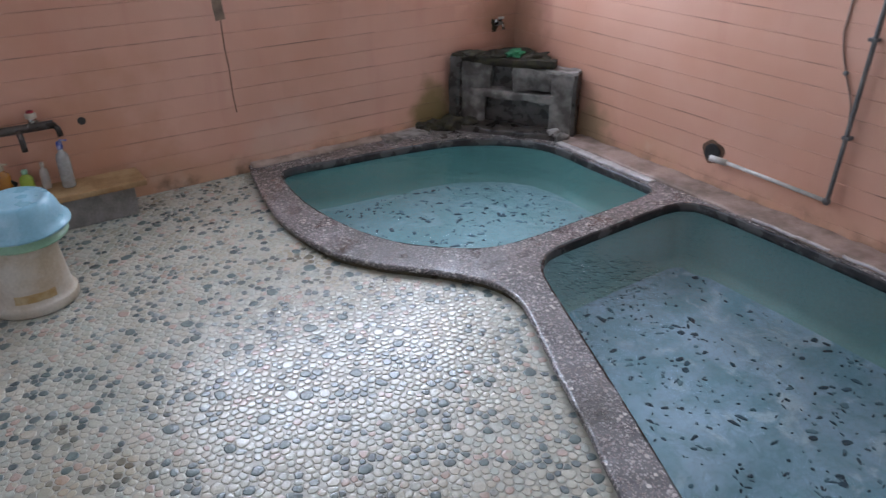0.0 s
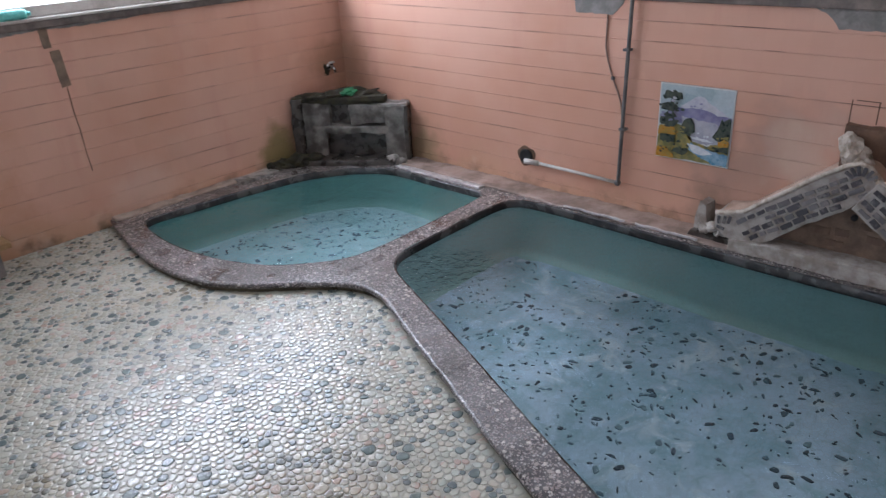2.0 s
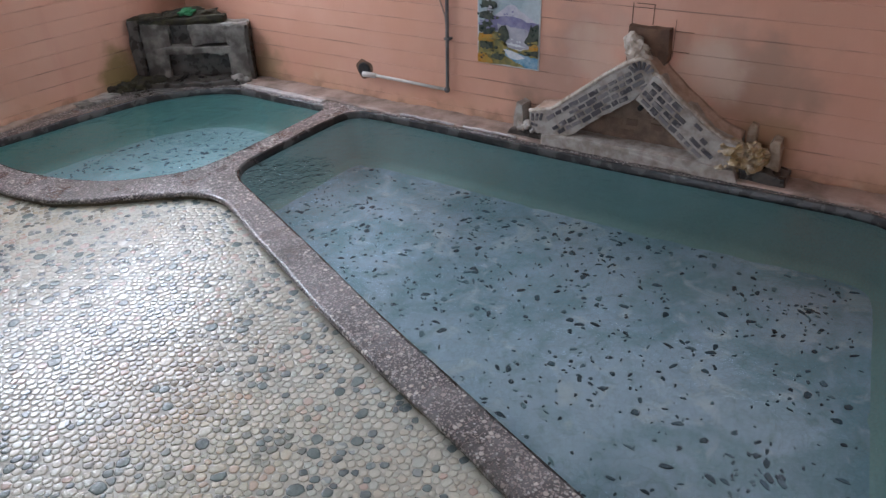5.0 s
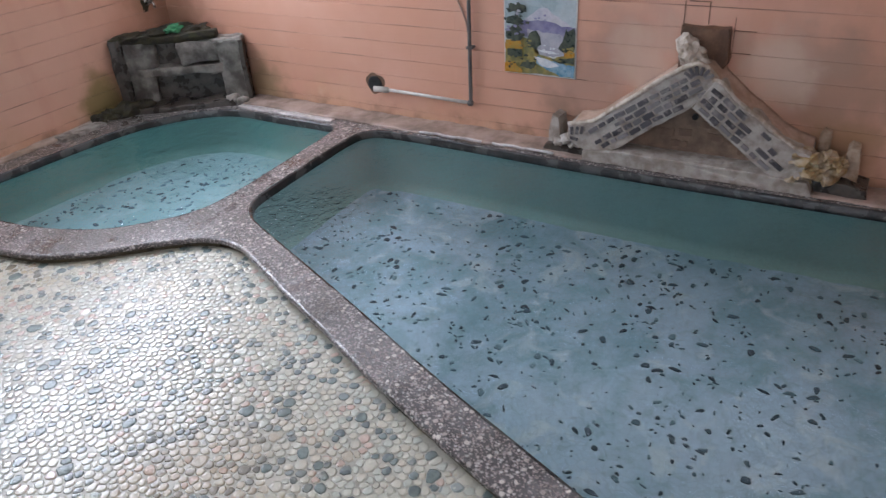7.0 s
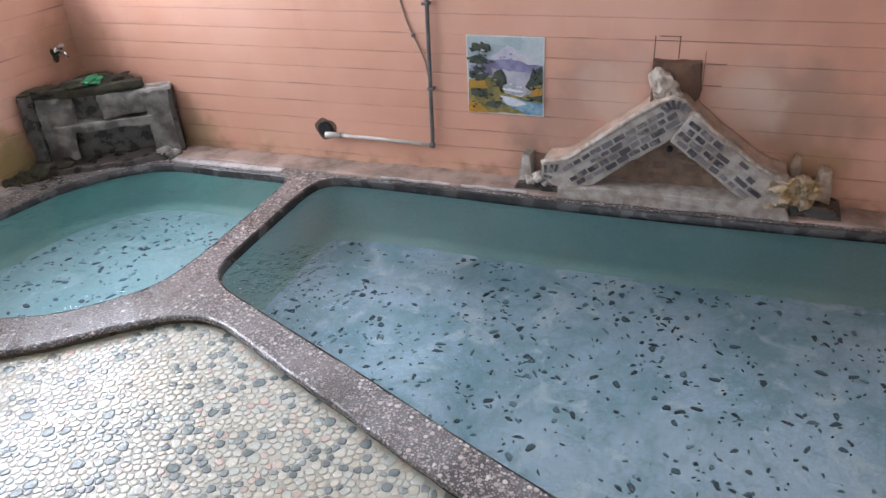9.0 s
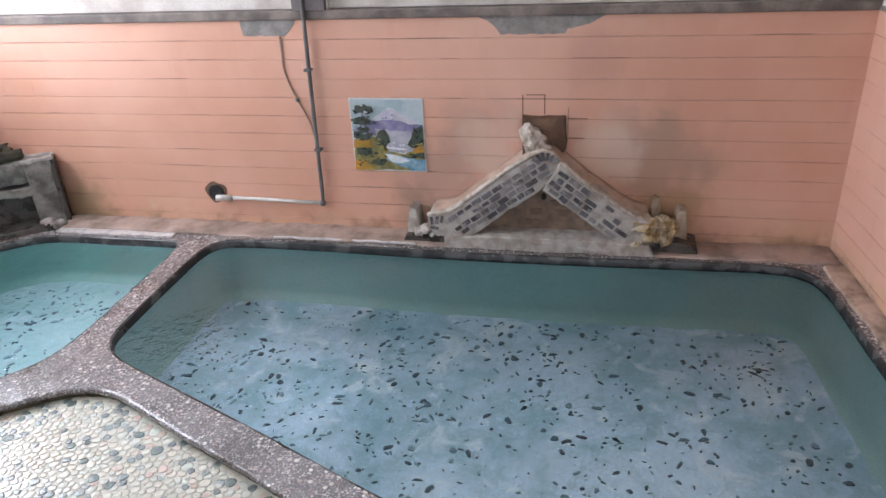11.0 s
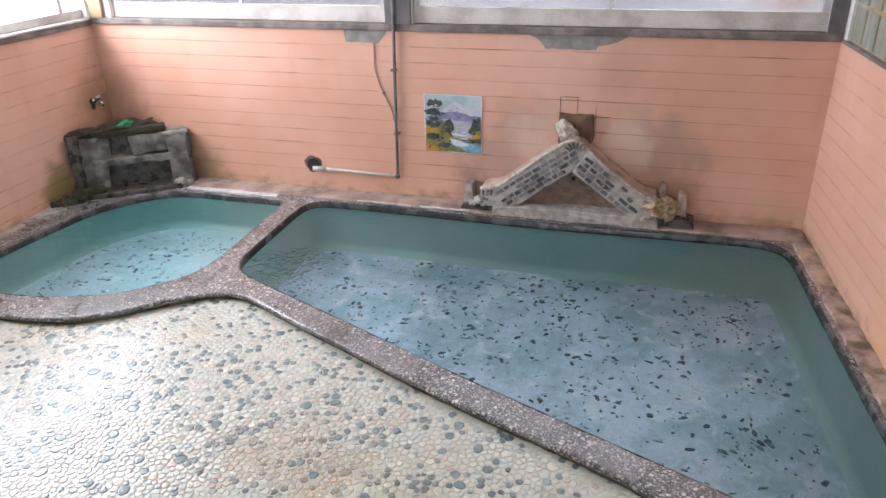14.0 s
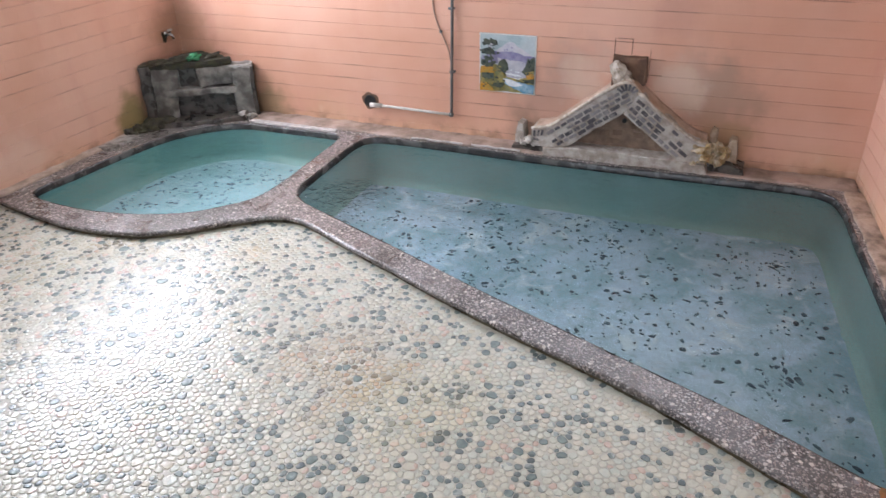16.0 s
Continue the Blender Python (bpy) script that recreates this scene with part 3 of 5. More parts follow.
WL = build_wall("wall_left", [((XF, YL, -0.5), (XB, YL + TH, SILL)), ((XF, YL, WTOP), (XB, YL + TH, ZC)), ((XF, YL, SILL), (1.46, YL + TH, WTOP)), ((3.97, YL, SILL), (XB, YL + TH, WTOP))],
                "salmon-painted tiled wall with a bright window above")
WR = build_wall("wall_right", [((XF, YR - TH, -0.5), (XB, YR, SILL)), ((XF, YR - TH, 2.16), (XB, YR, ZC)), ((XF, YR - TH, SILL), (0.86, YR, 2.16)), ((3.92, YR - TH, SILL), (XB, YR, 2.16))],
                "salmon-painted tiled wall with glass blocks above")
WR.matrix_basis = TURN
# the front wall's opening is added to let the fill lamp in
WF = build_wall("wall_front", [((XF - TH, YR - 0.8, -0.5), (XF, YL + TH, 1.10)), ((XF - TH, YR - 0.8, 2.28), (XF, YL + TH, ZC)), ((XF - TH, YR - 0.8, 1.10), (XF, -0.95, 2.28)), ((XF - TH, 1.55, 1.10), (XF, YL + TH, 2.28))], "plain painted wall with an opening added for fill light")
for f in WF.data.polygons:
    f.material_index = 1
tagged(new("ceiling", mesh_of("ceiling", box((XF - TH, YR - 0.8, ZC), (XB + TH, YL + TH, ZC + 0.1)), CEILING)), "plain pale painted ceiling", "ceiling", kind="structure")


# ---- windows ----
def bar(parent, name, lo, hi, material, label="", bevel=0.004):
    return part(name, box(lo, hi, bevel), material, parent, label)


def back_window(name, y0, y1, stile, label):
    w = thing(name, label, "window", kind="structure")
    x0, x1 = XB + 0.035, XB + 0.085
    bar(w, "bottom_rail", (x0, y0, SILL + 0.045), (x1, y1, 1.315), RAIL_M, "chalky weathered bottom rail")
    bar(w, "top_rail", (x0, y0, WTOP - 0.06), (x1, y1, WTOP), RAIL_M)
    bar(w, "side_rail", (x0, y0, 1.3152), (x1, y0 + 0.035, WTOP - 0.0602), ALU)
    bar(w, "side_rail", (x0, y1 - 0.035, 1.3152), (x1, y1, WTOP - 0.0602), ALU)
    bar(w, "meeting_stile", (x0 + 0.004, stile - 0.012, 1.3152), (x1, stile + 0.012, WTOP - 0.0602), ALU, "slim aluminium stile")
    for a, b in ((y0 + 0.0352, stile - 0.0122), (stile + 0.0122, y1 - 0.0352)):
        pane = part("pane", box((x0 + 0.02, a, 1.3152), (x0 + 0.024, b, WTOP - 0.0602)), FROST_B, w, "frosted glass pane")
        pane.visible_shadow = False
    return w


back_window("window_2", 1.5402, 3.6198, 2.585, "frosted sliding window over the small bath")
back_window("window_3", -1.0098, 1.3598, 0.155, "frosted sliding window with an orange shape beyond")


def left_window():
    w = thing("window_1", "bright frosted sliding window with white rails", "window", kind="structure")
    y0, y1 = YL + 0.035, YL + 0.085
    bar(w, "bottom_rail", (1.52, y0, SILL + 0.045), (3.9698, y1, 1.27), RAIL_M, "chalky white bottom rail")
    bar(w, "top_rail", (1.52, y0, WTOP - 0.06), (3.9698, y1, WTOP), RAIL_M)
    bar(w, "window_post", (1.4602, YL - 0.005, SILL + 0.05), (1.5198, YL + 0.10, WTOP), WOODPOST, "tan wooden post")
    for x in (1.77, 2.58, 3.78):
        bar(w, "stile", (x - 0.018, y0 + 0.004, 1.2702), (x + 0.018, y1, WTOP - 0.0602), ALU, "slim aluminium stile")
    for a, b in ((1.5202, 1.7518), (1.7882, 2.5618), (2.5982, 3.7618), (3.7982, 3.9696)):
        pane = part("pane", box((a, y0 + 0.02, 1.2702), (b, y0 + 0.024, WTOP - 0.0602)), FROST_L, w, "bright frosted glass pane")
        pane.visible_shadow = False


left_window()
# unseen window, added only to carry the fill light
w = thing("added_fill_window", "unseen frosted window added for the fill light", "window", kind="structure")
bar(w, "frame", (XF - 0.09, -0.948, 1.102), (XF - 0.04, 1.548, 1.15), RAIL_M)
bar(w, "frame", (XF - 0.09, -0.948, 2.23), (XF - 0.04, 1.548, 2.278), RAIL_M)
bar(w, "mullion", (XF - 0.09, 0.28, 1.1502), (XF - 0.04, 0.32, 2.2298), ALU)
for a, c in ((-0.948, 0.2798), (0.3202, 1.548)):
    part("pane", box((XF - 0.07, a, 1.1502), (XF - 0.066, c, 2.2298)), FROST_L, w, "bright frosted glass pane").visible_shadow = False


def backdrop_material():
    """What lies beyond the frosted panes: a bright grey yard with something orange."""
    g = Graph("yard_beyond")
    out = g.nt.nodes["Material Output"]
    col = g.mix(g.span(g.noise(1.6, 2), 0.35, 0.65), (0.95, 0.95, 1.0), (0.58, 0.60, 0.66))
    col = g.mix(g.blob((XB + 0.6, 1.50, 1.42), 0.22, 0.15, 3.0), col, (0.85, 0.36, 0.22))
    col = g.mix(g.blob((XB + 0.6, -0.86, 1.47), 0.34, 0.15, 3.0), col, (0.80, 0.38, 0.26))
    glow = g.nt.nodes.new("ShaderNodeEmission")
    g.put(glow.inputs[0], col)
    g.put(glow.inputs[1], g.span(g.axis(2), 1.60, 2.60, YARD, SKY_ABOVE))
    g.put(out.inputs["Surface"], glow.outputs[0])
    g.nt.nodes.remove(g.bsdf)
    return g.m


tagged(new("backdrop", mesh_of("backdrop", box((XB + 0.60, YR - 1.6, 0.4), (XB + 0.62, YL + 1.0, 3.2)), backdrop_material())), "bright blurred yard beyond the frosted windows", "backdrop", kind="structure")

# sills: weathered ledges along the walls
sill = thing("window_sill", "weathered grey ledge under the back windows", "sill", kind="structure")
part("ledge", rough_up(box((XB - 0.022, YR + 0.001, SILL), (XB + 0.12, YL - 0.001, SILL + 0.043), 0.006), 0.002), SILL_M, sill)
bar(sill, "post", (XB - 0.028, 1.365, SILL + 0.0435), (XB - 0.0005, 1.535, WTOP), DARKPOST, "dark post between the windows")
bar(sill, "corner_post", (XB - 0.024, YR + 0.002, SILL + 0.0435), (XB - 0.0005, -1.005, WTOP), DARKPOST, "dark corner post")
bar(sill, "corner_post", (XB - 0.03, YL - 0.13, SILL + 0.0435), (XB - 0.0005, YL - 0.03, WTOP), WOODPOST, "tan corner post")
sill = thing("window_sill", "weathered ledge with a white front edge", "sill", kind="structure")
part("ledge", rough_up(box((XF + 0.002, YL - 0.018, SILL - 0.01), (XB - 0.024, YL + 0.12, SILL + 0.028), 0.006), 0.003), SILL_M, sill)
bar(sill, "edge", (1.50, YL - 0.024, SILL + 0.0285), (XB - 0.026, YL + 0.12, SILL + 0.043), RAIL_M, "chalky white edge strip")
sill = thing("window_sill", "dark narrow ledge under the glass blocks", "sill", kind="structure")
sill.matrix_basis = TURN
part("ledge", rough_up(box((XF + 0.002, YR - 0.05, SILL), (XB - 0.024, YR + 0.012, SILL + 0.018), 0.004), 0.002), SILL_M, sill)


# ---- glass blocks ----
def glass_block_material():
    g = Graph("old_glass_block")
    info = g.nt.nodes.new("ShaderNodeObjectInfo")
    col = g.ramp(info.outputs["Random"], [(0.0, (0.16, 0.175, 0.14)), (0.4, (0.20, 0.21, 0.17)), (0.75, (0.23, 0.205, 0.15)), (1.0, (0.18, 0.205, 0.18))])
    col = g.mix(g.span(g.noise(1.0, 3, 0.5, g.scaled((9, 9, 1.5))), 0.35, 0.7), col, (0.27, 0.275, 0.23))
    g.bump(g.noise(1.0, 2, 0.5, g.scaled((16, 16, 3))), 0.5, 0.01)
    dirt = g.span(g.noise(6.0, 5, 0.65), 0.50, 0.66, 0.0, 0.6)
    col = g.mix(dirt, col, (0.24, 0.19, 0.11))
    return g.done(col, g.span(g.noise(7.0, 4), 0.3, 0.7, 0.30, 0.6), 0.0, 0.4)


def build_glass_blocks():
    wall = thing("glass_block_panel", "panel of greenish old glass blocks with rusty joints", "glass blocks", kind="structure")
    wall.matrix_basis = TURN
    part("joint_bed", box((0.862, YR - 0.10, SILL + 0.0185), (3.918, YR - 0.016, 2.158)), plain("rusty_block_joint", (0.42, 0.36, 0.26), (0.36, 0.21, 0.10), 9, (0.6, 0.8), bump=0.3), wall, "rust-stained pale joints")
    bm = box((-0.086, -0.03, -0.0885), (0.086, 0.010, 0.0885), 0.012)
    me = mesh_of("block", bm, glass_block_material())
    for row in range(5):
        for col in range(16):
            ob = new("block", me)
            ob.parent = wall
            ob.matrix_basis = pose(3.825 - 0.1885 * col, YR - 0.018, SILL + 0.113 + 0.1905 * row)


build_glass_blocks()


# ---- more materials ----
STONE = plain("mottled_grey_stone", (0.085, 0.072, 0.060), (0.27, 0.25, 0.225), 11, (0.45, 0.75), bump=0.9, fine=45)
# dark wet stone; also paints the shade inside the outlet's hollows
STONE_D = plain("dark_stone_and_shade", (0.040, 0.034, 0.029), (0.095, 0.080, 0.066), 12, (0.2, 0.45), bump=0.8, fine=50)
MOSS = plain("dark_moss", (0.022, 0.020, 0.013), (0.060, 0.055, 0.028), 22, (0.7, 0.95), bump=1.0, fine=160)
LIME = plain("limescale_crust", (0.40, 0.38, 0.35), (0.12, 0.11, 0.095), 13, (0.5, 0.8), bump=0.9, fine=60)
GREENCLOTH = plain("green_cloth", (0.02, 0.17, 0.07), (0.03, 0.25, 0.10), 30, (0.6, 0.8), bump=0.4)
CEMENT = plain("white_cement", (0.45, 0.415, 0.375), (0.29, 0.25, 0.21), 16, (0.6, 0.85), bump=0.7, fine=70)
def flat_stone_material():
    g = Graph("dark_flat_stone")
    tone = g.nt.nodes.new("ShaderNodeObjectInfo").outputs["Random"]
    col = g.ramp(tone, [(0.0, (0.045, 0.043, 0.048)), (0.55, (0.10, 0.094, 0.10)), (1.0, (0.22, 0.205, 0.205))])
    col = g.mix(g.span(g.noise(26.0, 4), 0.5, 0.68, 0.0, 0.7), col, (0.30, 0.275, 0.26))
    g.bump(g.noise(70.0, 3), 0.5, 0.004)
    return g.done(col, 0.55)


BRICKCHIP = flat_stone_material()
BROWN = plain("rusty_brown_bed", (0.10, 0.052, 0.030), (0.20, 0.115, 0.07), 13, (0.6, 0.85), bump=0.8)
OCHRE = plain("ochre_crusted_rock", (0.36, 0.25, 0.115), (0.48, 0.41, 0.31), 16, (0.6, 0.85), bump=1.0, fine=60)
TAN = plain("dull_tan_stone", (0.26, 0.18, 0.125), (0.15, 0.105, 0.075), 10, (0.6, 0.85), bump=0.6)
WOOD = plain("worn_cedar_board", (0.50, 0.33, 0.16), (0.36, 0.22, 0.10), 9, (0.45, 0.65), bump=0.4, fine=70)


def rock(centre, size, seed, detail=3, amount=0.35):
    """A rough boulder."""
    bm = bmesh.new()
    bmesh.ops.create_icosphere(bm, subdivisions=detail, radius=1.0)
    for v in bm.verts:
        n = noise.noise(v.co * 1.4 + Vector((seed, seed * 2, 0))) + 0.5 * noise.noise(v.co * 3.6 + Vector((0, seed, seed)))
        v.co = Vector(centre) + Vector(v.co[i] * size[i] * (1 + amount * n) for i in range(3))
    return bm


# ---- spring-water outlet in the corner over the small bath ----
def build_outlet():
    A, B = Vector((3.50, YL - 0.002, 0)), Vector((3.985, 3.13, 0))
    U = (B - A).normalized()
    N = Vector((U.y, -U.x, 0))
    if N.x > 0:
        N = -N
    m = Matrix((( U.x, N.x, 0, A.x), (U.y, N.y, 0, A.y), (0, 0, 1, 0), (0, 0, 0, 1)))
    size = (B - A).length
    top = thing("spring_outlet", "mossy old stone spring outlet built across the corner", "fountain")

    def stone(name, lo, hi, material, label="", wear=0.008, seed=1.0, bevel=0.008):
        bm = box(lo, hi, bevel)
        bmesh.ops.subdivide_edges(bm, edges=bm.edges[:], cuts=5, use_grid_fill=True)
        rough_up(bm, wear * 1.5, 9.0, seed)
        rough_up(bm, wear * 0.7, 34.0, seed)
        bm.transform(m)
        bmesh.ops.recalc_face_normals(bm, faces=bm.faces)
        return part(name, bm, material, top, label, smooth=True)

    # filling of the corner behind the front
    bm = prism([(A.x + 0.02, A.y), (XB - 0.004, YL - 0.004), (XB - 0.004, B.y + 0.03)], 0.35, lambda u, v, w: Vector((u, v, 0.05 + w)))
    part("core", bm, STONE_D, top, "dark wet core of the corner")
    stone("left_pillar", (0.0, -0.03, 0.03), (0.075, 0.075, 0.485), STONE_D, "dark mossy pillar", 0.010, 2)
    stone("panel", (0.070, -0.02, 0.285), (0.27, 0.055, 0.455), STONE, "pale grey stone panel", 0.012, 3)
    stone("panel", (0.065, -0.02, 0.045), (0.235, 0.050, 0.290), STONE, "stained lower stone panel", 0.014, 4)
    stone("panel", (0.405, -0.02, 0.305), (0.665, 0.062, 0.448), STONE, "pale grey stone panel with a chipped edge", 0.012, 5)
    # the hole's shade is put into this slab's dark colour
    stone("recess", (0.26, -0.05, 0.25), (0.42, 0.008, 0.45), STONE_D, "dark slab painted as the shaded hole between the panels", 0.004, 6)
    stone("shelf", (0.17, -0.02, 0.248), (0.675, 0.085, 0.300), STONE, "rough stone shelf", 0.010, 7)
    # solid slab; its near-black colour carries the opening's shade
    stone("opening", (0.225, -0.05, 0.05), (0.67, 0.006, 0.252), STONE_D, "dark slab painted as the shaded opening under the shelf", 0.003, 8)
    stone("right_pillar", (0.655, -0.02, 0.04), (size - 0.028, 0.080, 0.432), STONE, "limescale-streaked pillar", 0.011, 9)
    stone("edge_slab", (size - 0.035, -0.03, 0.035), (size - 0.004, 0.088, 0.436), STONE_D, "thin dark end slab", 0.005, 10)
    stone("cap", (-0.0, -0.06, 0.450), (0.66, 0.060, 0.492), MOSS, "mossy broken cap", 0.014, 11)
    stone("cap", (0.62, -0.07, 0.424), (size - 0.006, 0.075, 0.450), LIME, "pale flat cap stone", 0.008, 12)
    stone("apron", (0.10, 0.0, 0.030), (0.71, 0.165, 0.078), STONE_D, "dark wet apron at the water", 0.010, 13)
    for u, w, s, z in ((0.15, 0.10, 0.050, 0.08), (0.08, 0.13, 0.045, 0.07), (0.70, 0.11, 0.040, 0.075), (0.76, 0.13, 0.035, 0.065)):
        p = m @ Vector((u, w, z))
        part("foot_stone", rock(p, (s * 1.3, s * 1.1, s * 0.7), u * 10), MOSS if u < 0.3 else LIME, top, "crusted foot stone", smooth=True)
    p = m @ Vector((0.60, 0.03, 0.235))
    part("spout_stone", rock(p, (0.025, 0.022, 0.016), 3.0, 2), LIME, top, "pale pebble in the opening", smooth=True)
    for u, w, s, seed in ((0.14, 0.0, 0.05, 1.0), (0.30, -0.05, 0.06, 2.0), (0.52, -0.08, 0.055, 4.0), (0.40, -0.12, 0.07, 6.0)):
        part("moss_clump", rock(m @ Vector((u, w, 0.492)), (s * 1.5, s * 1.3, s * 0.45), seed, 3, 0.7), MOSS, top, "clump of dark moss", smooth=True)
    cloth = new("cloth", mesh_of("cloth", rock(m @ Vector((0.40, -0.02, 0.512)), (0.060, 0.040, 0.022), 8.0, 3, 0.8), GREENCLOTH))
    tagged(cloth, "crumpled green cloth lying on the mossy outlet", "cloth")
    # mossy rubble along the foot of the left wall
    for x, y, s, seed in ((3.43, 3.70, 0.075, 1.3), (3.33, 3.735, 0.055, 2.6), (3.24, 3.75, 0.045, 4.4)):
        ob = new("mossy_rock", mesh_of("mossy_rock", rock((x, y, CURB + 0.25 * s), (s * 1.3, s, s * 0.8), seed, 3, 0.6), MOSS))
        tagged(ob, "moss-covered stone at the wall's foot", "rock", group="stones by the outlet")
    slab = rough_up(box((2.92, 3.66, CURB - 0.004), (3.22, 3.76, CURB + 0.020), 0.006), 0.005)
    tagged(new("stone_slab", mesh_of("stone_slab", slab, LIME)), "pale flat slab lying on the curb", "slab")


build_outlet()


# ---- gable-shaped spout over the large bath ----
def build_gable():
    rng = random.Random(21)
    RIDGE = plain("pale_crust", (0.56, 0.50, 0.43), (0.32, 0.26, 0.20), 24, (0.6, 0.85), bump=0.9, fine=70)
    STAINED = plain("stained_cement", (0.44, 0.35, 0.26), (0.27, 0.18, 0.11), 18, (0.6, 0.85), bump=0.7)
    # brown for the back stones, kept close to the tan behind them
    BACK_BROWN = plain("brown_back_stone", (0.17, 0.11, 0.075), (0.24, 0.165, 0.115), 20, (0.6, 0.85), bump=0.6)
    top = thing("gable_spout", "broken gable-shaped water spout of cement and dark flat stones", "fountain")

    def slab(name, outline, depth, material, label, bevel=0.006, wear=0.004):
        bm = prism(ragged(outline, 0.035, 0.0022, rng), depth, back_map, bevel)
        return part(name, rough_up(bm, wear, 14.0), material, top, label)

    slab("left_slope", [(0.885, 0.140), (0.885, 0.212), (0.815, 0.222), (0.755, 0.245), (0.68, 0.300), (0.55, 0.402), (0.35, 0.548), (0.300, 0.572), (0.255, 0.555), (0.215, 0.49), (0.30, 0.376), (0.46, 0.258), (0.635, 0.118), (0.75, 0.085), (0.83, 0.10)], 0.165, CEMENT, "sloping cement slab")
    slab("right_slope", [(0.215, 0.508), (0.185, 0.492), (0.12, 0.432), (-0.07, 0.292), (-0.145, 0.250), (-0.215, 0.228), (-0.215, 0.14), (-0.17, 0.085), (-0.11, 0.085), (-0.04, 0.125), (0.12, 0.245), (0.298, 0.374)], 0.176, CEMENT, "sloping cement slab")
    slab("base_beam", [(0.80, 0.046), (0.80, 0.098), (0.60, 0.120), (-0.04, 0.118), (-0.22, 0.105), (-0.25, 0.046)], 0.192, CEMENT, "worn pale base beam")
    slab("tympanum", [(0.64, 0.11), (0.285, 0.400), (-0.04, 0.11)], 0.065, TAN, "tan back of the gable", 0.002)
    for y, z, w, h in ((0.42, 0.205, 0.07, 0.035), (0.335, 0.215, 0.06, 0.035), (0.20, 0.21, 0.075, 0.035), (0.245, 0.265, 0.05, 0.03), (0.12, 0.20, 0.05, 0.03), (0.36, 0.155, 0.08, 0.03), (0.06, 0.155, 0.07, 0.03)):
        part("back_stone", prism(ragged([(y + w / 2, z - h / 2), (y + w / 2, z + h / 2), (y - w / 2, z + h / 2), (y - w / 2, z - h / 2)], 0.02, 0.003, rng), 0.069, back_map, 0.002), BACK_BROWN, top, "brown back stone")
    # solid plug; black colour gives the dark inside of the pipe
    hole = tube([(XB - 0.060, 0.298, 0.300), (XB - 0.082, 0.298, 0.300)], 0.014, 14)
    part("spout_hole", hole, BLACK, top, "black plug painted as the pipe's dark mouth")
    ridge = tube([back_map(u, v, 0.155) for u, v in ((0.885, 0.214), (0.81, 0.225), (0.75, 0.250), (0.68, 0.306), (0.55, 0.406), (0.46, 0.476), (0.35, 0.552), (0.302, 0.576), (0.258, 0.560), (0.215, 0.508))], 0.014, 8)
    part("ridge", rough_up(ridge, 0.007, 25.0), RIDGE, top, "pale crusted ridge", smooth=True)
    ridge = tube([back_map(u, v, 0.162) for u, v in ((0.225, 0.515), (0.185, 0.496), (0.12, 0.436), (0.03, 0.368), (-0.07, 0.296), (-0.145, 0.253), (-0.215, 0.232))], 0.012, 8)
    part("ridge", rough_up(ridge, 0.007, 25.0), RIDGE, top, "pale crusted ridge", smooth=True)

    # mortar fillets that run from the ridges up to the wall
    fillet = plain("stained_fillet", (0.50, 0.36, 0.28), (0.36, 0.25, 0.18), 9, (0.6, 0.85), bump=0.7, fine=60)
    for line in (((0.87, 0.205), (0.81, 0.215), (0.75, 0.238), (0.68, 0.293), (0.55, 0.394), (0.45, 0.470), (0.35, 0.538), (0.30, 0.562)), ((0.30, 0.562), (0.25, 0.545), (0.19, 0.487), (0.12, 0.426), (0.03, 0.358), (-0.07, 0.286), (-0.145, 0.243), (-0.21, 0.222))):
        bm = bmesh.new()
        rings = [[bm.verts.new(back_map(u, v, 0.150)), bm.verts.new(back_map(u, v + 0.008, 0.075)), bm.verts.new(back_map(u, v + 0.026, 0.002)), bm.verts.new(back_map(u, v - 0.04, 0.002))] for u, v in line]
        for a, b in zip(rings, rings[1:]):
            for k in range(4):
                bm.faces.new((a[k], a[(k + 1) % 4], b[(k + 1) % 4], b[k]))
        bm.faces.new(rings[0])
        bm.faces.new(rings[-1][::-1])
        bmesh.ops.recalc_face_normals(bm, faces=bm.faces)
        bmesh.ops.subdivide_edges(bm, edges=bm.edges[:], cuts=2, use_grid_fill=True)
        part("fillet", rough_up(bm, 0.008, 12.0), fillet, top, "stained mortar fillet", smooth=True)

    # flat dark stones set in rows along both slopes
    bm = box((-0.5, -0.5, 0.0), (0.5, 0.5, 1.0), 0.10)
    stone = mesh_of("flat_stone", bm, BRICKCHIP)

    def rows(start, end, inset, depth, skip):
        s, e = Vector((*start, 0)), Vector((*end, 0))
        way = (e - s).normalized()
        down = Vector((way.y, -way.x, 0))
        if down.y > 0:
            down = -down
        length = (e - s).length
        for row in range(4):
            at = 0.012 + 0.02 * (row % 2)
            while at < length - 0.02:
                w = rng.uniform(0.026, 0.066)
                if rng.random() > skip:
                    c = s + way * (at + w / 2) + down * (inset + row * 0.0325 + rng.uniform(-0.003, 0.003))
                    ob = new("flat_stone", stone)
                    ob.parent = top
                    u, v = way, down
                    rot = Matrix(((0, 0, -1, 0), (u.x, v.x, 0, 0), (u.y, v.y, 0, 0), (0, 0, 0, 1)))
                    ob.matrix_basis = Matrix.Translation(back_map(c.x, c.y, depth - 0.002)) @ rot @ pose(0, 0, 0, 0, 0, rng.uniform(-5, 5)) @ Matrix.Diagonal((w, rng.uniform(0.017, 0.026), 0.006, 1))
                at += w + rng.uniform(0.008, 0.016)

    rows((0.80, 0.205), (0.30, 0.560), 0.026, 0.166, 0.10)
    rows((0.215, 0.500), (-0.13, 0.245), 0.026, 0.177, 0.12)
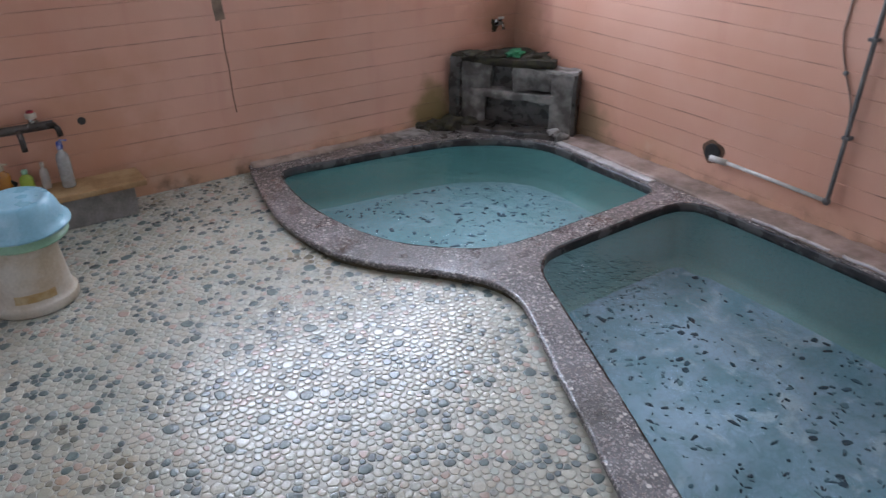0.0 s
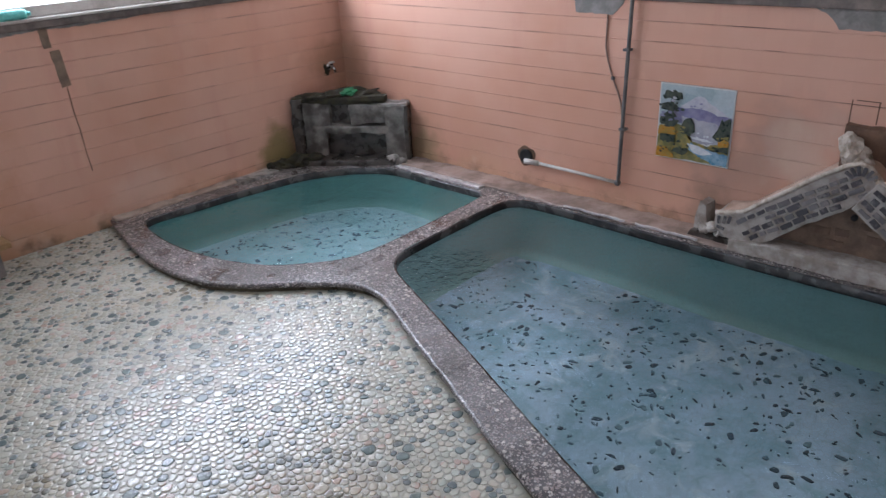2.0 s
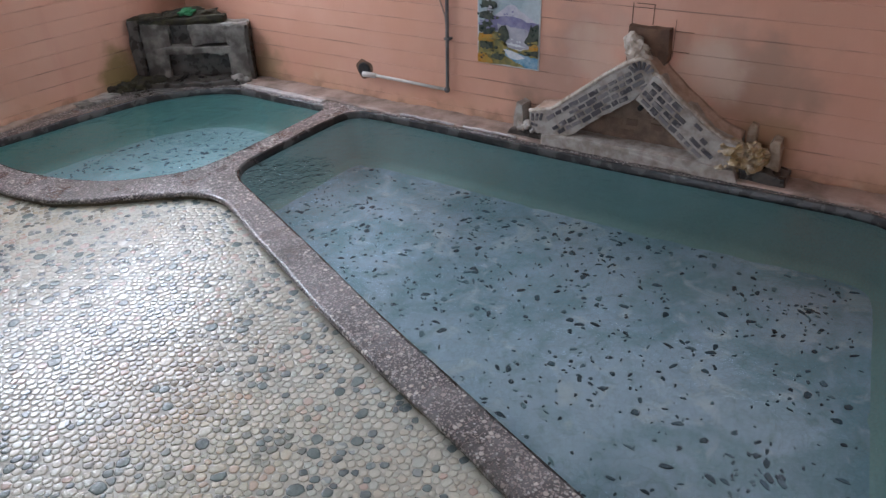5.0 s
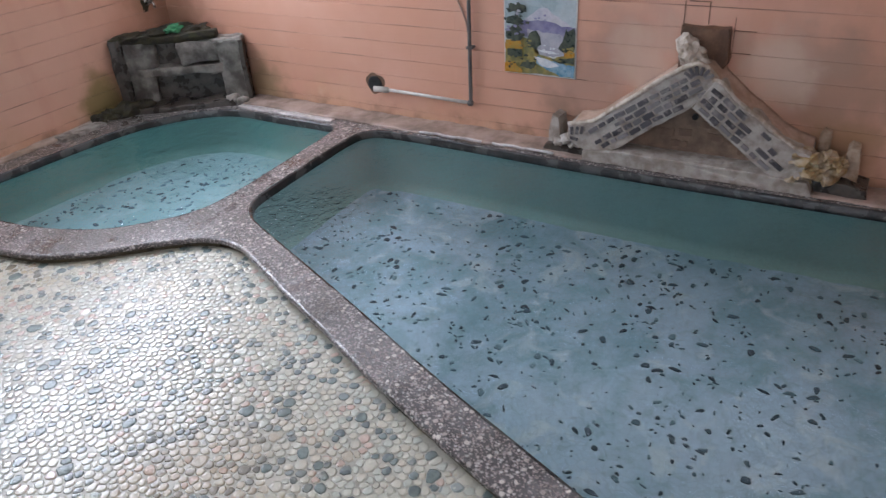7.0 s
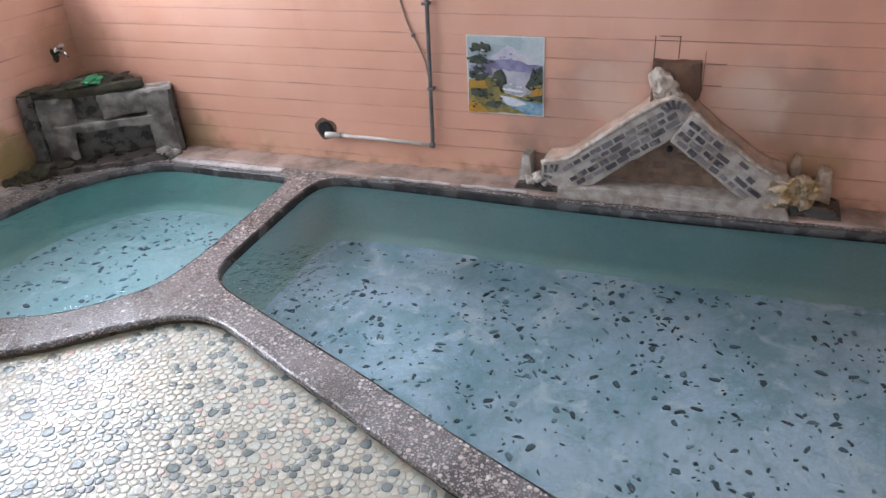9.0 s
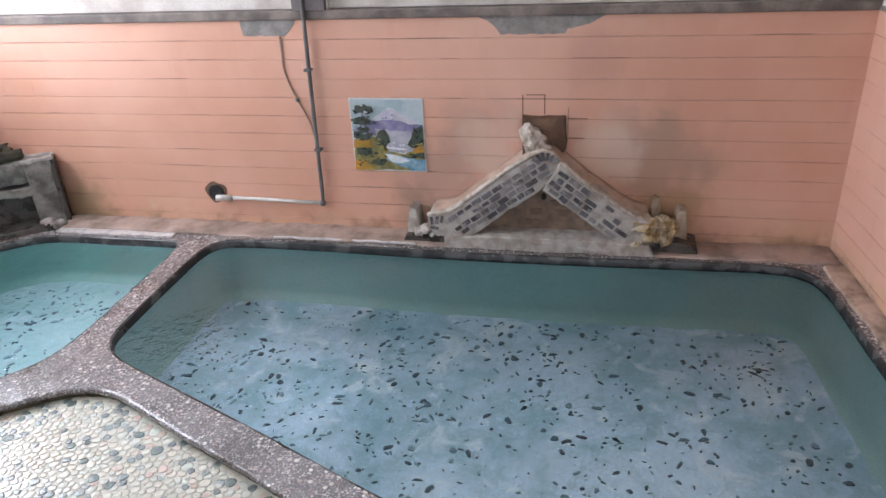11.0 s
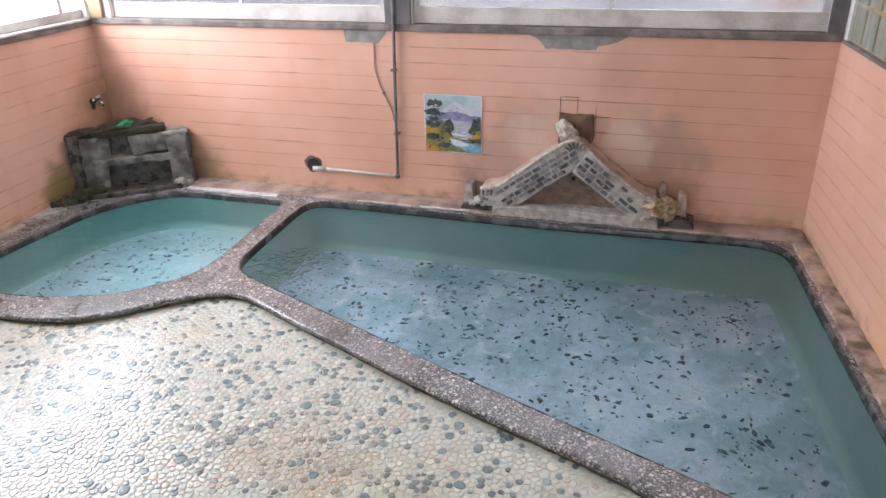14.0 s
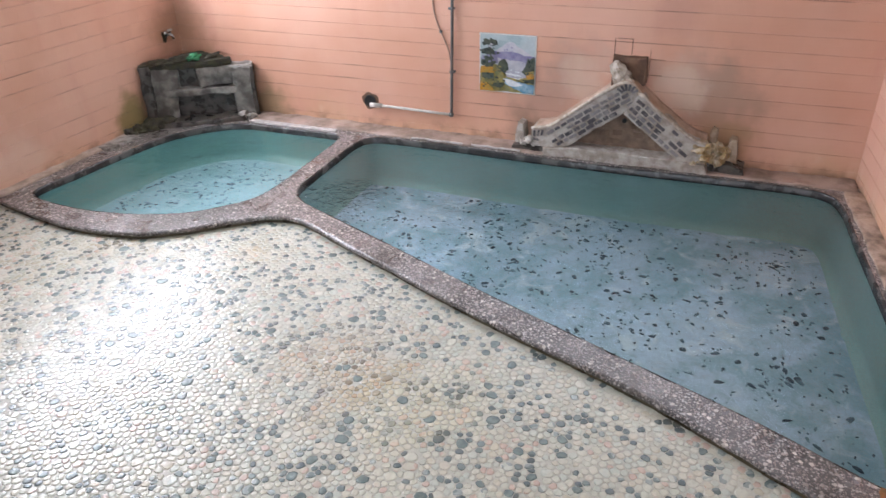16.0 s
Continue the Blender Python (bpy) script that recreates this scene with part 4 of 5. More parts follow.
    # a fan of small stones at the peak, and upright ones at the flared end
    for u, v, turn in [(0.285 + 0.052 * math.cos(a), 0.500 + 0.046 * math.sin(a), a) for a in [0.5 + 0.42 * k for k in range(6)]] + [(0.862, 0.185, 1.5), (0.835, 0.190, 1.7), (0.81, 0.195, 1.8), (0.85, 0.145, 0.2)]:
        ob = new("flat_stone", stone)
        ob.parent = top
        rot = Matrix(((0, 0, -1, 0), (1, 0, 0, 0), (0, 1, 0, 0), (0, 0, 0, 1)))
        ob.matrix_basis = Matrix.Translation(back_map(u, v, 0.165)) @ rot @ pose(0, 0, 0, 0, 0, math.degrees(turn)) @ Matrix.Diagonal((0.040, 0.014, 0.006, 1))

    # worn feet, posts and crusted rubble at both ends
    slab("foot", [(1.03, 0.046), (1.02, 0.085), (0.93, 0.098), (0.80, 0.085), (0.78, 0.046)], 0.150, STONE_D, "dark wet foot stone", wear=0.010)
    slab("left_post", [(1.02, 0.046), (1.01, 0.15), (0.99, 0.225), (0.955, 0.215), (0.945, 0.10), (0.935, 0.046)], 0.110, CEMENT, "broken cement post", wear=0.008)
    slab("right_foot", [(-0.25, 0.046), (-0.24, 0.10), (-0.36, 0.115), (-0.45, 0.09), (-0.46, 0.046)], 0.150, STONE_D, "dark wet foot stone", wear=0.010)
    slab("right_post", [(-0.345, 0.046), (-0.345, 0.235), (-0.362, 0.255), (-0.395, 0.248), (-0.41, 0.046)], 0.085, STAINED, "short cement post", wear=0.006)
    slab("right_post", [(-0.225, 0.10), (-0.23, 0.27), (-0.245, 0.305), (-0.27, 0.29), (-0.285, 0.10)], 0.030, STAINED, "short stained post", wear=0.006)
    for y, z, s, seed in ((-0.165, 0.200, 0.045, 1.1), (-0.215, 0.190, 0.05, 2.2), (-0.265, 0.165, 0.05, 3.7), (-0.305, 0.14, 0.045, 5.1), (-0.215, 0.125, 0.05, 6.3), (-0.33, 0.19, 0.03, 7.7), (-0.17, 0.12, 0.04, 9.1), (-0.28, 0.215, 0.03, 4.6)):
        part("crusted_rubble", rock((XB - 0.125, y, z), (0.055, s, s * 0.75), seed, 3, 0.9), OCHRE, top, "ochre mineral rubble")
    for y, z, s, seed in ((0.90, 0.120, 0.035, 1.9), (0.86, 0.105, 0.03, 2.8), (0.945, 0.105, 0.03, 4.2)):
        part("crusted_rubble", rock((XB - 0.12, y, z), (0.045, s, s * 0.7), seed, 3, 0.7), CEMENT, top, "crumbled cement", smooth=True)
    # bare square behind the peak, with a pale crusted lump
    slab("brown_block", [(0.408, 0.490), (0.408, 0.702), (0.200, 0.700), (0.194, 0.545), (0.230, 0.490)], 0.052, BROWN, "rusty brown block", wear=0.008)
    part("pale_lump", rock((XB - 0.072, 0.355, 0.600), (0.046, 0.055, 0.062), 9.4, 3, 0.55), RIDGE, top, "pale crusted lump")
    part("pale_lump", rock((XB - 0.085, 0.310, 0.545), (0.045, 0.040, 0.050), 5.4, 3, 0.7), RIDGE, top, "pale crusted lump", smooth=True)
    joints = new("open_joint", mesh_of("open_joint", box((XB - 0.0042, 0.4085, 0.585), (XB - 0.0005, 0.4135, 0.800), 0.0), BROWN))
    for lo, hi in (((XB - 0.0042, 0.302, 0.704), (XB - 0.0005, 0.307, 0.800)), ((XB - 0.0042, 0.1895, 0.56), (XB - 0.0005, 0.1920, 0.74)), ((XB - 0.0042, 0.30, 0.798), (XB - 0.0005, 0.395, 0.802)), ((XB - 0.0042, 0.10, 0.683), (XB - 0.0005, 0.1880, 0.6865)), ((XB - 0.0042, 0.11, 0.585), (XB - 0.0005, 0.1880, 0.5885))):
        part("joint_line", box(lo, hi), BROWN, joints)
    tagged(joints, "rusty open joints in the tiles above the spout", "joints", kind="structure")


build_gable()


# ---- pipes on the back wall ----
def build_pipes():
    top = thing("water_pipe", "grey pipe down the wall with a white branch to the bath", "pipe")
    pts = [(XB - 0.030, 1.470, 2.30), (XB - 0.030, 1.478, 1.25), (XB - 0.027, 1.490, 0.80), (XB - 0.027, 1.502, 0.25), (XB - 0.027, 1.504, 0.205)]
    part("riser_pipe", tube(pts, 0.0105, 12), PIPE_M, top, "grey vertical pipe", smooth=True)
    part("elbow", rock((XB - 0.027, 1.506, 0.200), (0.018, 0.019, 0.019), 1.0, 2, 0.05), PIPE_M, top, smooth=True)
    part("branch_pipe", tube([(XB - 0.026, 1.512, 0.200), (XB - 0.026, 1.80, 0.207), (XB - 0.028, 2.045, 0.212)], 0.0095, 12), PIPE_W, top, "white branch pipe", smooth=True)
    part("nozzle", tube([(XB - 0.03, 2.045, 0.212), (XB - 0.035, 2.10, 0.213), (XB - 0.045, 2.135, 0.215)], 0.0165, 12), PIPE_W, top, "white end piece", smooth=True)
    valve = part("valve", tube([(XB - 0.030, 1.474, 1.36), (XB - 0.030, 1.473, 1.47)], 0.018, 12), CHROME, top, "dull metal valve", smooth=True)
    part("valve_cap", tube([(XB - 0.052, 1.474, 1.455), (XB - 0.020, 1.474, 1.455)], 0.022, 12), CHROME, valve, smooth=True)
    part("lever", tube([(XB - 0.045, 1.470, 1.39), (XB - 0.055, 1.52, 1.393), (XB - 0.058, 1.585, 1.395)], 0.0075, 8), RED, valve, "red valve lever", smooth=True)
    for z in (0.92, 0.50):
        part("clip", box((XB - 0.044, 1.474, z), (XB - 0.003, 1.510, z + 0.014), 0.003), PIPE_M, top)
    cap = thing("wall_drain", "round black drain opening in the wall", "drain")
    part("rim", lathe_on_wall(2.150, 0.232, [(0.046, 0.0), (0.046, 0.010), (0.040, 0.012), (0.02, 0.010)]), BLACK, cap)
    part("ragged_edge", prism([(2.150 + 0.066 * math.cos(a) * (1 + 0.12 * math.sin(3 * a)), 0.232 + 0.062 * math.sin(a) * (1 + 0.1 * math.cos(5 * a))) for a in [k * math.pi / 12 for k in range(24)]], 0.0046, back_map), BROWN, cap, "ragged broken edge")
    wire = thing("wire", "thin painted wire hanging beside the pipe", "wire")
    part("strand", tube([(XB - 0.008, 1.628, 1.09), (XB - 0.008, 1.632, 0.93), (XB - 0.008, 1.612, 0.85), (XB - 0.009, 1.578, 0.765), (XB - 0.010, 1.545, 0.700), (XB - 0.012, 1.520, 0.64), (XB - 0.014, 1.508, 0.57)], 0.0045, 8),
         plain("dull_pink_wire", (0.36, 0.24, 0.19), (0.28, 0.19, 0.15), 20), wire, smooth=True)
    part("knot", rock((XB - 0.010, 1.578, 0.768), (0.010, 0.012, 0.012), 2.0, 2, 0.2), PIPE_M, wire, smooth=True)


def lathe_on_wall(y, z, profile):
    bm = lathe(profile, 24)
    bm.transform(Matrix(((0, 0, -1, XB - 0.003), (1, 0, 0, y), (0, 1, 0, z), (0, 0, 0, 1))))
    bmesh.ops.recalc_face_normals(bm, faces=bm.faces)
    return bm


build_pipes()


# ---- bare mortar where tiles have fallen off ----
def patch(outline, mapping, label, material, seed, amount=0.004):
    rng = random.Random(seed)
    bm = prism(ragged(outline, 0.02, amount, rng), 0.0052, mapping)
    tagged(new("bare_patch", mesh_of("bare_patch", bm, material)), label, "bare patch", kind="structure")


patch([(1.835, SILL), (1.825, 1.095), (1.60, 1.092), (1.545, 1.150), (1.535, SILL)], back_map, "grey mortar bared under the window ledge", MORTAR, 1, 0.003)
patch([(0.625, SILL), (0.575, 1.150), (0.545, 1.128), (0.515, 1.088), (0.212, 1.086), (0.205, 1.108), (0.10, 1.130), (0.05, 1.160), (0.02, SILL)], back_map, "grey mortar bared under the window ledge", MORTAR, 2, 0.003)
patch([(1.972, SILL), (1.980, 1.055), (2.020, 1.058), (2.018, SILL)], left_map, "brown strip of bared mortar", TAN, 3, 0.002)
patch([(2.005, 1.040), (2.020, 0.845), (2.070, 0.848), (2.055, 1.042)], left_map, "brown strip of bared mortar", TAN, 4, 0.002)
patch([(XF + 0.1, SILL), (0.6, 1.13), (1.38, 1.075), (1.52, 1.09), (1.60, 1.135), (1.78, 1.142), (1.95, 1.150), (2.25, 1.146), (2.50, 1.155), (2.70, SILL)], left_map, "ragged mortar edge under the ledge", MORTAR, 5, 0.004)
crack = tube([left_map(u, v, 0.004) for u, v in ((2.046, 0.845), (2.048, 0.70), (2.056, 0.60), (2.058, 0.46), (2.066, 0.36))], 0.0030, 6)
tagged(new("wall_crack", mesh_of("wall_crack", crack, BROWN)), "dark crack running down the painted tiles", "crack", kind="structure")


# ---- painted tile pictures ----
def ink(name, a, b, scale=20.0):
    return plain("painted_" + name, a, b, scale, (0.25, 0.4), bump=0.03, fine=70)


SKY_INK = ink("sky", (0.36, 0.45, 0.48), (0.46, 0.52, 0.54), 5)
SNOW_INK = ink("snow", (0.56, 0.55, 0.58), (0.42, 0.42, 0.50), 16)
PURPLE_INK = ink("far_ridge", (0.17, 0.16, 0.30), (0.27, 0.26, 0.38), 18)
LAKE_INK = ink("lake", (0.36, 0.36, 0.42), (0.46, 0.45, 0.48), 14)
TREE_INK = ink("tree", (0.030, 0.045, 0.040), (0.085, 0.10, 0.07), 40)
FIELD_INK = ink("field", (0.36, 0.28, 0.09), (0.17, 0.17, 0.07), 35)
BUSH_INK = ink("bush", (0.52, 0.24, 0.03), (0.36, 0.24, 0.05), 35)
RIVER_INK = ink("river", (0.10, 0.27, 0.40), (0.32, 0.46, 0.56), 25)
FOAM_INK = ink("foam", (0.74, 0.75, 0.76), (0.58, 0.62, 0.66), 30)
WHITE_INK = ink("glaze", (0.66, 0.66, 0.64), (0.58, 0.58, 0.56), 10)


def picture(label, left, right, low, high, mapping, layers, seed):
    """A glazed tile picture; layers are (name, ink, outline in 0..1, raggedness)."""
    rng = random.Random(seed)
    top = thing("tile_picture", label, "picture")
    part("glazed_panel", prism([(left, low), (right, low), (right, high), (left, high)], 0.0075, mapping, 0.001), WHITE_INK, top, "white glazed tile edge")
    for k, (name, material, outline, wear) in enumerate(layers):
        pts = ragged([(a, b) for a, b in outline], 0.05, wear, rng) if wear else outline
        pts = [(left + (right - left) * min(max(a, 0.015), 0.985), low + (high - low) * min(max(b, 0.015), 0.985)) for a, b in pts]
        bm = bmesh.new()
        f = bm.faces.new([bm.verts.new(mapping(u, v, 0.0082 + (0.0005 * k if k < 24 else 0.0125 + 0.00006 * (k - 24)))) for u, v in pts])
        bmesh.ops.triangulate(bm, faces=[f])
        part(name, bm, material, top)
    return top


def dabs(spots, rng):
    """Loose brush marks: (ink, centre, spread, count, size)."""
    out = []
    for material, (cx, cy), (sx, sy), count, size in spots:
        for _ in range(count):
            x, y, s, a = rng.gauss(cx, sx), rng.gauss(cy, sy), size * rng.uniform(0.6, 1.4), rng.uniform(0, 6.28)
            out.append(("brush_mark", material, [(x + s * math.cos(k * 1.047 + a) * rng.uniform(0.6, 1.3), y + 0.6 * s * math.sin(k * 1.047 + a) * rng.uniform(0.6, 1.3)) for k in range(6)], 0))
    return out


def clump(cx, cy, r, n=14, squash=0.8):
    return [(cx + r * math.cos(2 * math.pi * k / n) * (1 + 0.18 * math.sin(5 * k)), cy + squash * r * math.sin(2 * math.pi * k / n) * (1 + 0.18 * math.cos(4 * k))) for k in range(n)]


picture("glazed tile picture of a snowy mountain above a river", 1.302, 0.912, 0.390, 0.780, back_map, [
    ("sky", SKY_INK, [(0.015, 0.45), (0.985, 0.45), (0.985, 0.985), (0.015, 0.985)], 0),
    ("snow_mountain", SNOW_INK, [(0.25, 0.66), (0.40, 0.80), (0.50, 0.87), (0.60, 0.86), (0.70, 0.79), (0.95, 0.66), (0.95, 0.58), (0.25, 0.58)], 0.012),
    ("far_ridge", PURPLE_INK, [(0.22, 0.70), (0.40, 0.71), (0.58, 0.72), (0.75, 0.665), (0.98, 0.64), (0.98, 0.50), (0.22, 0.50)], 0.014),
    ("lake", LAKE_INK, [(0.32, 0.60), (0.55, 0.575), (0.82, 0.55), (0.85, 0.28), (0.42, 0.25), (0.36, 0.40)], 0.012),
    ("field", FIELD_INK, [(0.015, 0.44), (0.28, 0.50), (0.46, 0.42), (0.44, 0.30), (0.70, 0.25), (0.985, 0.34), (0.985, 0.015), (0.015, 0.015)], 0.015),
    ("field", BUSH_INK, [(0.015, 0.44), (0.20, 0.45), (0.30, 0.36), (0.015, 0.32)], 0.014),
    ("river", RIVER_INK, [(0.47, 0.26), (0.70, 0.21), (0.985, 0.16), (0.985, 0.015), (0.80, 0.015), (0.60, 0.10), (0.46, 0.18)], 0.012),
    ("foam", FOAM_INK, [(0.44, 0.24), (0.58, 0.23), (0.72, 0.18), (0.78, 0.15), (0.62, 0.12), (0.50, 0.16)], 0.012),
    ("foam", FOAM_INK, [(0.46, 0.35), (0.70, 0.33), (0.80, 0.31), (0.66, 0.30), (0.48, 0.32)], 0.006),
    ("tree", TREE_INK, clump(0.42, 0.46, 0.10, 14, 1.2), 0.02),
    ("tree", TREE_INK, clump(0.93, 0.50, 0.13, 14, 1.1), 0.02),
    ("tree", TREE_INK, clump(0.88, 0.40, 0.10, 14, 0.7), 0.02),
    ("bush", BUSH_INK, clump(0.93, 0.31, 0.10, 12, 0.45), 0.015),
    ("tree_trunk", TREE_INK, [(0.10, 0.38), (0.14, 0.60), (0.17, 0.80), (0.21, 0.80), (0.19, 0.60), (0.18, 0.38)], 0.005),
    ("tree_crown", TREE_INK, clump(0.19, 0.86, 0.14, 14, 0.5), 0.02),
    ("tree_crown", TREE_INK, clump(0.16, 0.70, 0.14, 14, 0.45), 0.02),
    ("tree_crown", TREE_INK, clump(0.17, 0.54, 0.15, 14, 0.6), 0.025),
    ("hut", BUSH_INK, [(0.03, 0.33), (0.10, 0.43), (0.24, 0.44), (0.29, 0.34)], 0.006),
    ("hut", TREE_INK, [(0.06, 0.24), (0.06, 0.33), (0.26, 0.33), (0.26, 0.24)], 0.006),
    ("bank", TREE_INK, [(0.26, 0.16), (0.44, 0.20), (0.48, 0.15), (0.40, 0.08), (0.24, 0.10)], 0.015),
    ("bank", TREE_INK, [(0.66, 0.25), (0.985, 0.28), (0.985, 0.20), (0.78, 0.20)], 0.012),
    ("bush", BUSH_INK, [(0.015, 0.015), (0.015, 0.15), (0.16, 0.16), (0.28, 0.05), (0.28, 0.015)], 0.012),
] + dabs([(SNOW_INK, (0.16, 0.78), (0.05, 0.05), 5, 0.030), (PURPLE_INK, (0.17, 0.58), (0.06, 0.06), 7, 0.030), (TREE_INK, (0.20, 0.78), (0.08, 0.07), 9, 0.028), (FIELD_INK, (0.30, 0.42), (0.05, 0.04), 6, 0.026),
          (TREE_INK, (0.30, 0.24), (0.12, 0.04), 8, 0.026), (BUSH_INK, (0.14, 0.37), (0.06, 0.03), 6, 0.024), (SNOW_INK, (0.55, 0.80), (0.05, 0.03), 5, 0.030), (PURPLE_INK, (0.55, 0.76), (0.05, 0.02), 5, 0.020),
          (FIELD_INK, (0.90, 0.38), (0.05, 0.04), 6, 0.026), (FIELD_INK, (0.80, 0.24), (0.08, 0.015), 6, 0.024), (FOAM_INK, (0.62, 0.38), (0.06, 0.06), 6, 0.020), (RIVER_INK, (0.75, 0.12), (0.08, 0.03), 6, 0.028), (TREE_INK, (0.12, 0.10), (0.06, 0.04), 5, 0.024)], random.Random(8)), 4)
damaged = picture("damaged tile picture of trees by water, its foot flaked away", 2.735, 2.335, 0.40, 0.790, right_map, [
    ("sky", LAKE_INK, [(0.015, 0.05), (0.985, 0.05), (0.985, 0.985), (0.015, 0.985)], 0),
    ("snow_mountain", SNOW_INK, [(0.15, 0.50), (0.30, 0.80), (0.42, 0.90), (0.60, 0.66), (0.95, 0.52), (0.95, 0.35), (0.15, 0.35)], 0.015),
    ("lake", LAKE_INK, [(0.25, 0.55), (0.60, 0.52), (0.985, 0.42), (0.985, 0.10), (0.50, 0.10), (0.25, 0.30)], 0.015),
    ("tree_trunk", TREE_INK, [(0.05, 0.30), (0.06, 0.70), (0.09, 0.96), (0.13, 0.96), (0.12, 0.65), (0.13, 0.30)], 0.008),
    ("tree_crown", TREE_INK, clump(0.20, 0.88, 0.16, 14, 0.5), 0.03),
    ("tree_crown", TREE_INK, clump(0.40, 0.76, 0.13, 14, 0.6), 0.03),
    ("tree_trunk", TREE_INK, [(0.33, 0.40), (0.37, 0.60), (0.42, 0.74), (0.45, 0.74), (0.40, 0.58), (0.38, 0.40)], 0.008),
    ("tree_crown", TREE_INK, clump(0.30, 0.62, 0.10, 14, 0.5), 0.025),
    ("tree", TREE_INK, clump(0.10, 0.48, 0.13, 14, 1.1), 0.03),
    ("bank", ink("grey_bank", (0.20, 0.21, 0.20), (0.34, 0.35, 0.34), 30), [(0.10, 0.30), (0.25, 0.52), (0.50, 0.45), (0.70, 0.25), (0.60, 0.14), (0.30, 0.16)], 0.02),
    ("field", BUSH_INK, [(0.015, 0.30), (0.12, 0.29), (0.34, 0.16), (0.58, 0.05), (0.50, 0.015), (0.015, 0.015)], 0.015),
] + dabs([(TREE_INK, (0.10, 0.66), (0.05, 0.14), 12, 0.05), (TREE_INK, (0.36, 0.66), (0.09, 0.10), 10, 0.04), (FIELD_INK, (0.20, 0.42), (0.08, 0.08), 8, 0.05), (LAKE_INK, (0.60, 0.40), (0.14, 0.10), 8, 0.05), (BUSH_INK, (0.16, 0.25), (0.08, 0.05), 8, 0.05)], random.Random(12)) + [
    ("flaked_foot", PINK, [(0.015, 0.20), (0.25, 0.12), (0.50, 0.015), (0.985, 0.015), (0.985, 0.10), (0.985, 0.015), (0.015, 0.015)], 0),
], 6)
damaged.matrix_basis = TURN


# ---- tap over the outlet ----
def build_tap():
    top = thing("wall_tap", "small tarnished tap on the tiles above the outlet", "tap")
    y = YL - 0.004
    part("rose", tube([(3.845, y, 0.645), (3.845, y - 0.012, 0.645)], 0.024, 14), CHROME, top, smooth=True)
    part("body", tube([(3.845, y - 0.010, 0.645), (3.845, y - 0.055, 0.645), (3.842, y - 0.072, 0.632), (3.842, y - 0.074, 0.610)], 0.0105, 10), CHROME, top, smooth=True)
    part("handle", tube([(3.825, y - 0.045, 0.676), (3.865, y - 0.045, 0.676)], 0.0085, 8), plain("white_handle", (0.66, 0.65, 0.62), (0.5, 0.5, 0.47), 20), top, "white cross handle", smooth=True)
    part("stem", tube([(3.845, y - 0.045, 0.650), (3.845, y - 0.045, 0.672)], 0.006, 8), BLACK, top, smooth=True)
    part("lime_bloom", rock((3.83, y + 0.002, 0.625), (0.035, 0.004, 0.040), 5.0, 3, 0.7), MOSS, top, "green-black stain")


build_tap()

# ---- washing place by the left wall ----
CREAM = plain("yellowed_white_plastic", (0.62, 0.58, 0.50), (0.50, 0.42, 0.30), 7, (0.35, 0.5), bump=0.08)
BLUE = plain("pale_blue_plastic", (0.26, 0.50, 0.62), (0.32, 0.56, 0.67), 5, (0.22, 0.35), bump=0.04)
GREEN_P = plain("pale_green_plastic", (0.30, 0.50, 0.33), (0.36, 0.56, 0.38), 5, (0.25, 0.4), bump=0.04)


def build_stool():
    top = thing("bath_stool", "yellowed white plastic bath stool on the pebble floor", "stool", (0.875, 2.985, 0.0))
    prof = [(0.160, 0.003), (0.166, 0.010), (0.166, 0.038), (0.160, 0.046), (0.150, 0.048), (0.147, 0.070), (0.138, 0.150), (0.130, 0.230), (0.134, 0.254), (0.136, 0.268), (0.128, 0.280), (0.090, 0.282), (0.03, 0.276)]
    part("body", lathe(prof, 36, 0.92), CREAM, top, smooth=True)
    rust = lathe([(0.1485, 0.062), (0.1490, 0.064), (0.1460, 0.095), (0.1450, 0.097)], 36, 0.92)
    bmesh.ops.delete(rust, geom=[f for f in rust.faces if len(f.verts) > 4 or not (-2.2 < math.atan2(f.calc_center_median().y, f.calc_center_median().x) < -1.0)], context="FACES")
    part("stain", rough_up(rust, 0.002, 40), plain("yellow_stain", (0.42, 0.28, 0.10), (0.52, 0.40, 0.22), 30), top, "brownish stain")


def basin(label, z, material, s):
    bm = lathe([(0.168 * s, 0.0), (0.174 * s, 0.004), (0.172 * s, 0.010), (0.158 * s, 0.014), (0.150 * s, 0.040), (0.135 * s, 0.085), (0.120 * s, 0.108), (0.104 * s, 0.116), (0.098 * s, 0.112), (0.05 * s, 0.113), (0.01, 0.114)], 40)
    ob = new("wash_basin", mesh_of("wash_basin", bm, material))
    ob.data.polygons.foreach_set("use_smooth", [True] * len(ob.data.polygons))
    ob.matrix_basis = pose(0.905, 2.985, z, 2, -2, 0)
    return tagged(ob, label, "basin", group="stacked wash basins")


build_stool()
basin("pale green plastic wash basin upside down on the stool", 0.286, GREEN_P, 0.90)
basin("pale blue plastic wash basin upside down on the stool", 0.330, BLUE, 1.0)


def build_shelf():
    top = thing("wooden_board", "worn wooden board lying on a stone block by the wall", "board")
    bm = rough_up(box((0.76, 3.555, 0.157), (1.490, 3.760, 0.187), 0.006), 0.006, 9)
    part("plank", bm, WOOD, top)
    base = thing("stone_block", "rough dark stone block against the wall", "block")
    part("block", rough_up(box((0.72, 3.585, 0.0), (1.44, YL - 0.004, 0.155), 0.01), 0.006, 12), MORTAR, base)


build_shelf()


def lathe_at(x, y, z, profile):
    bm = lathe(profile, 16)
    bm.transform(Matrix.Translation((x, y, z)))
    return bm


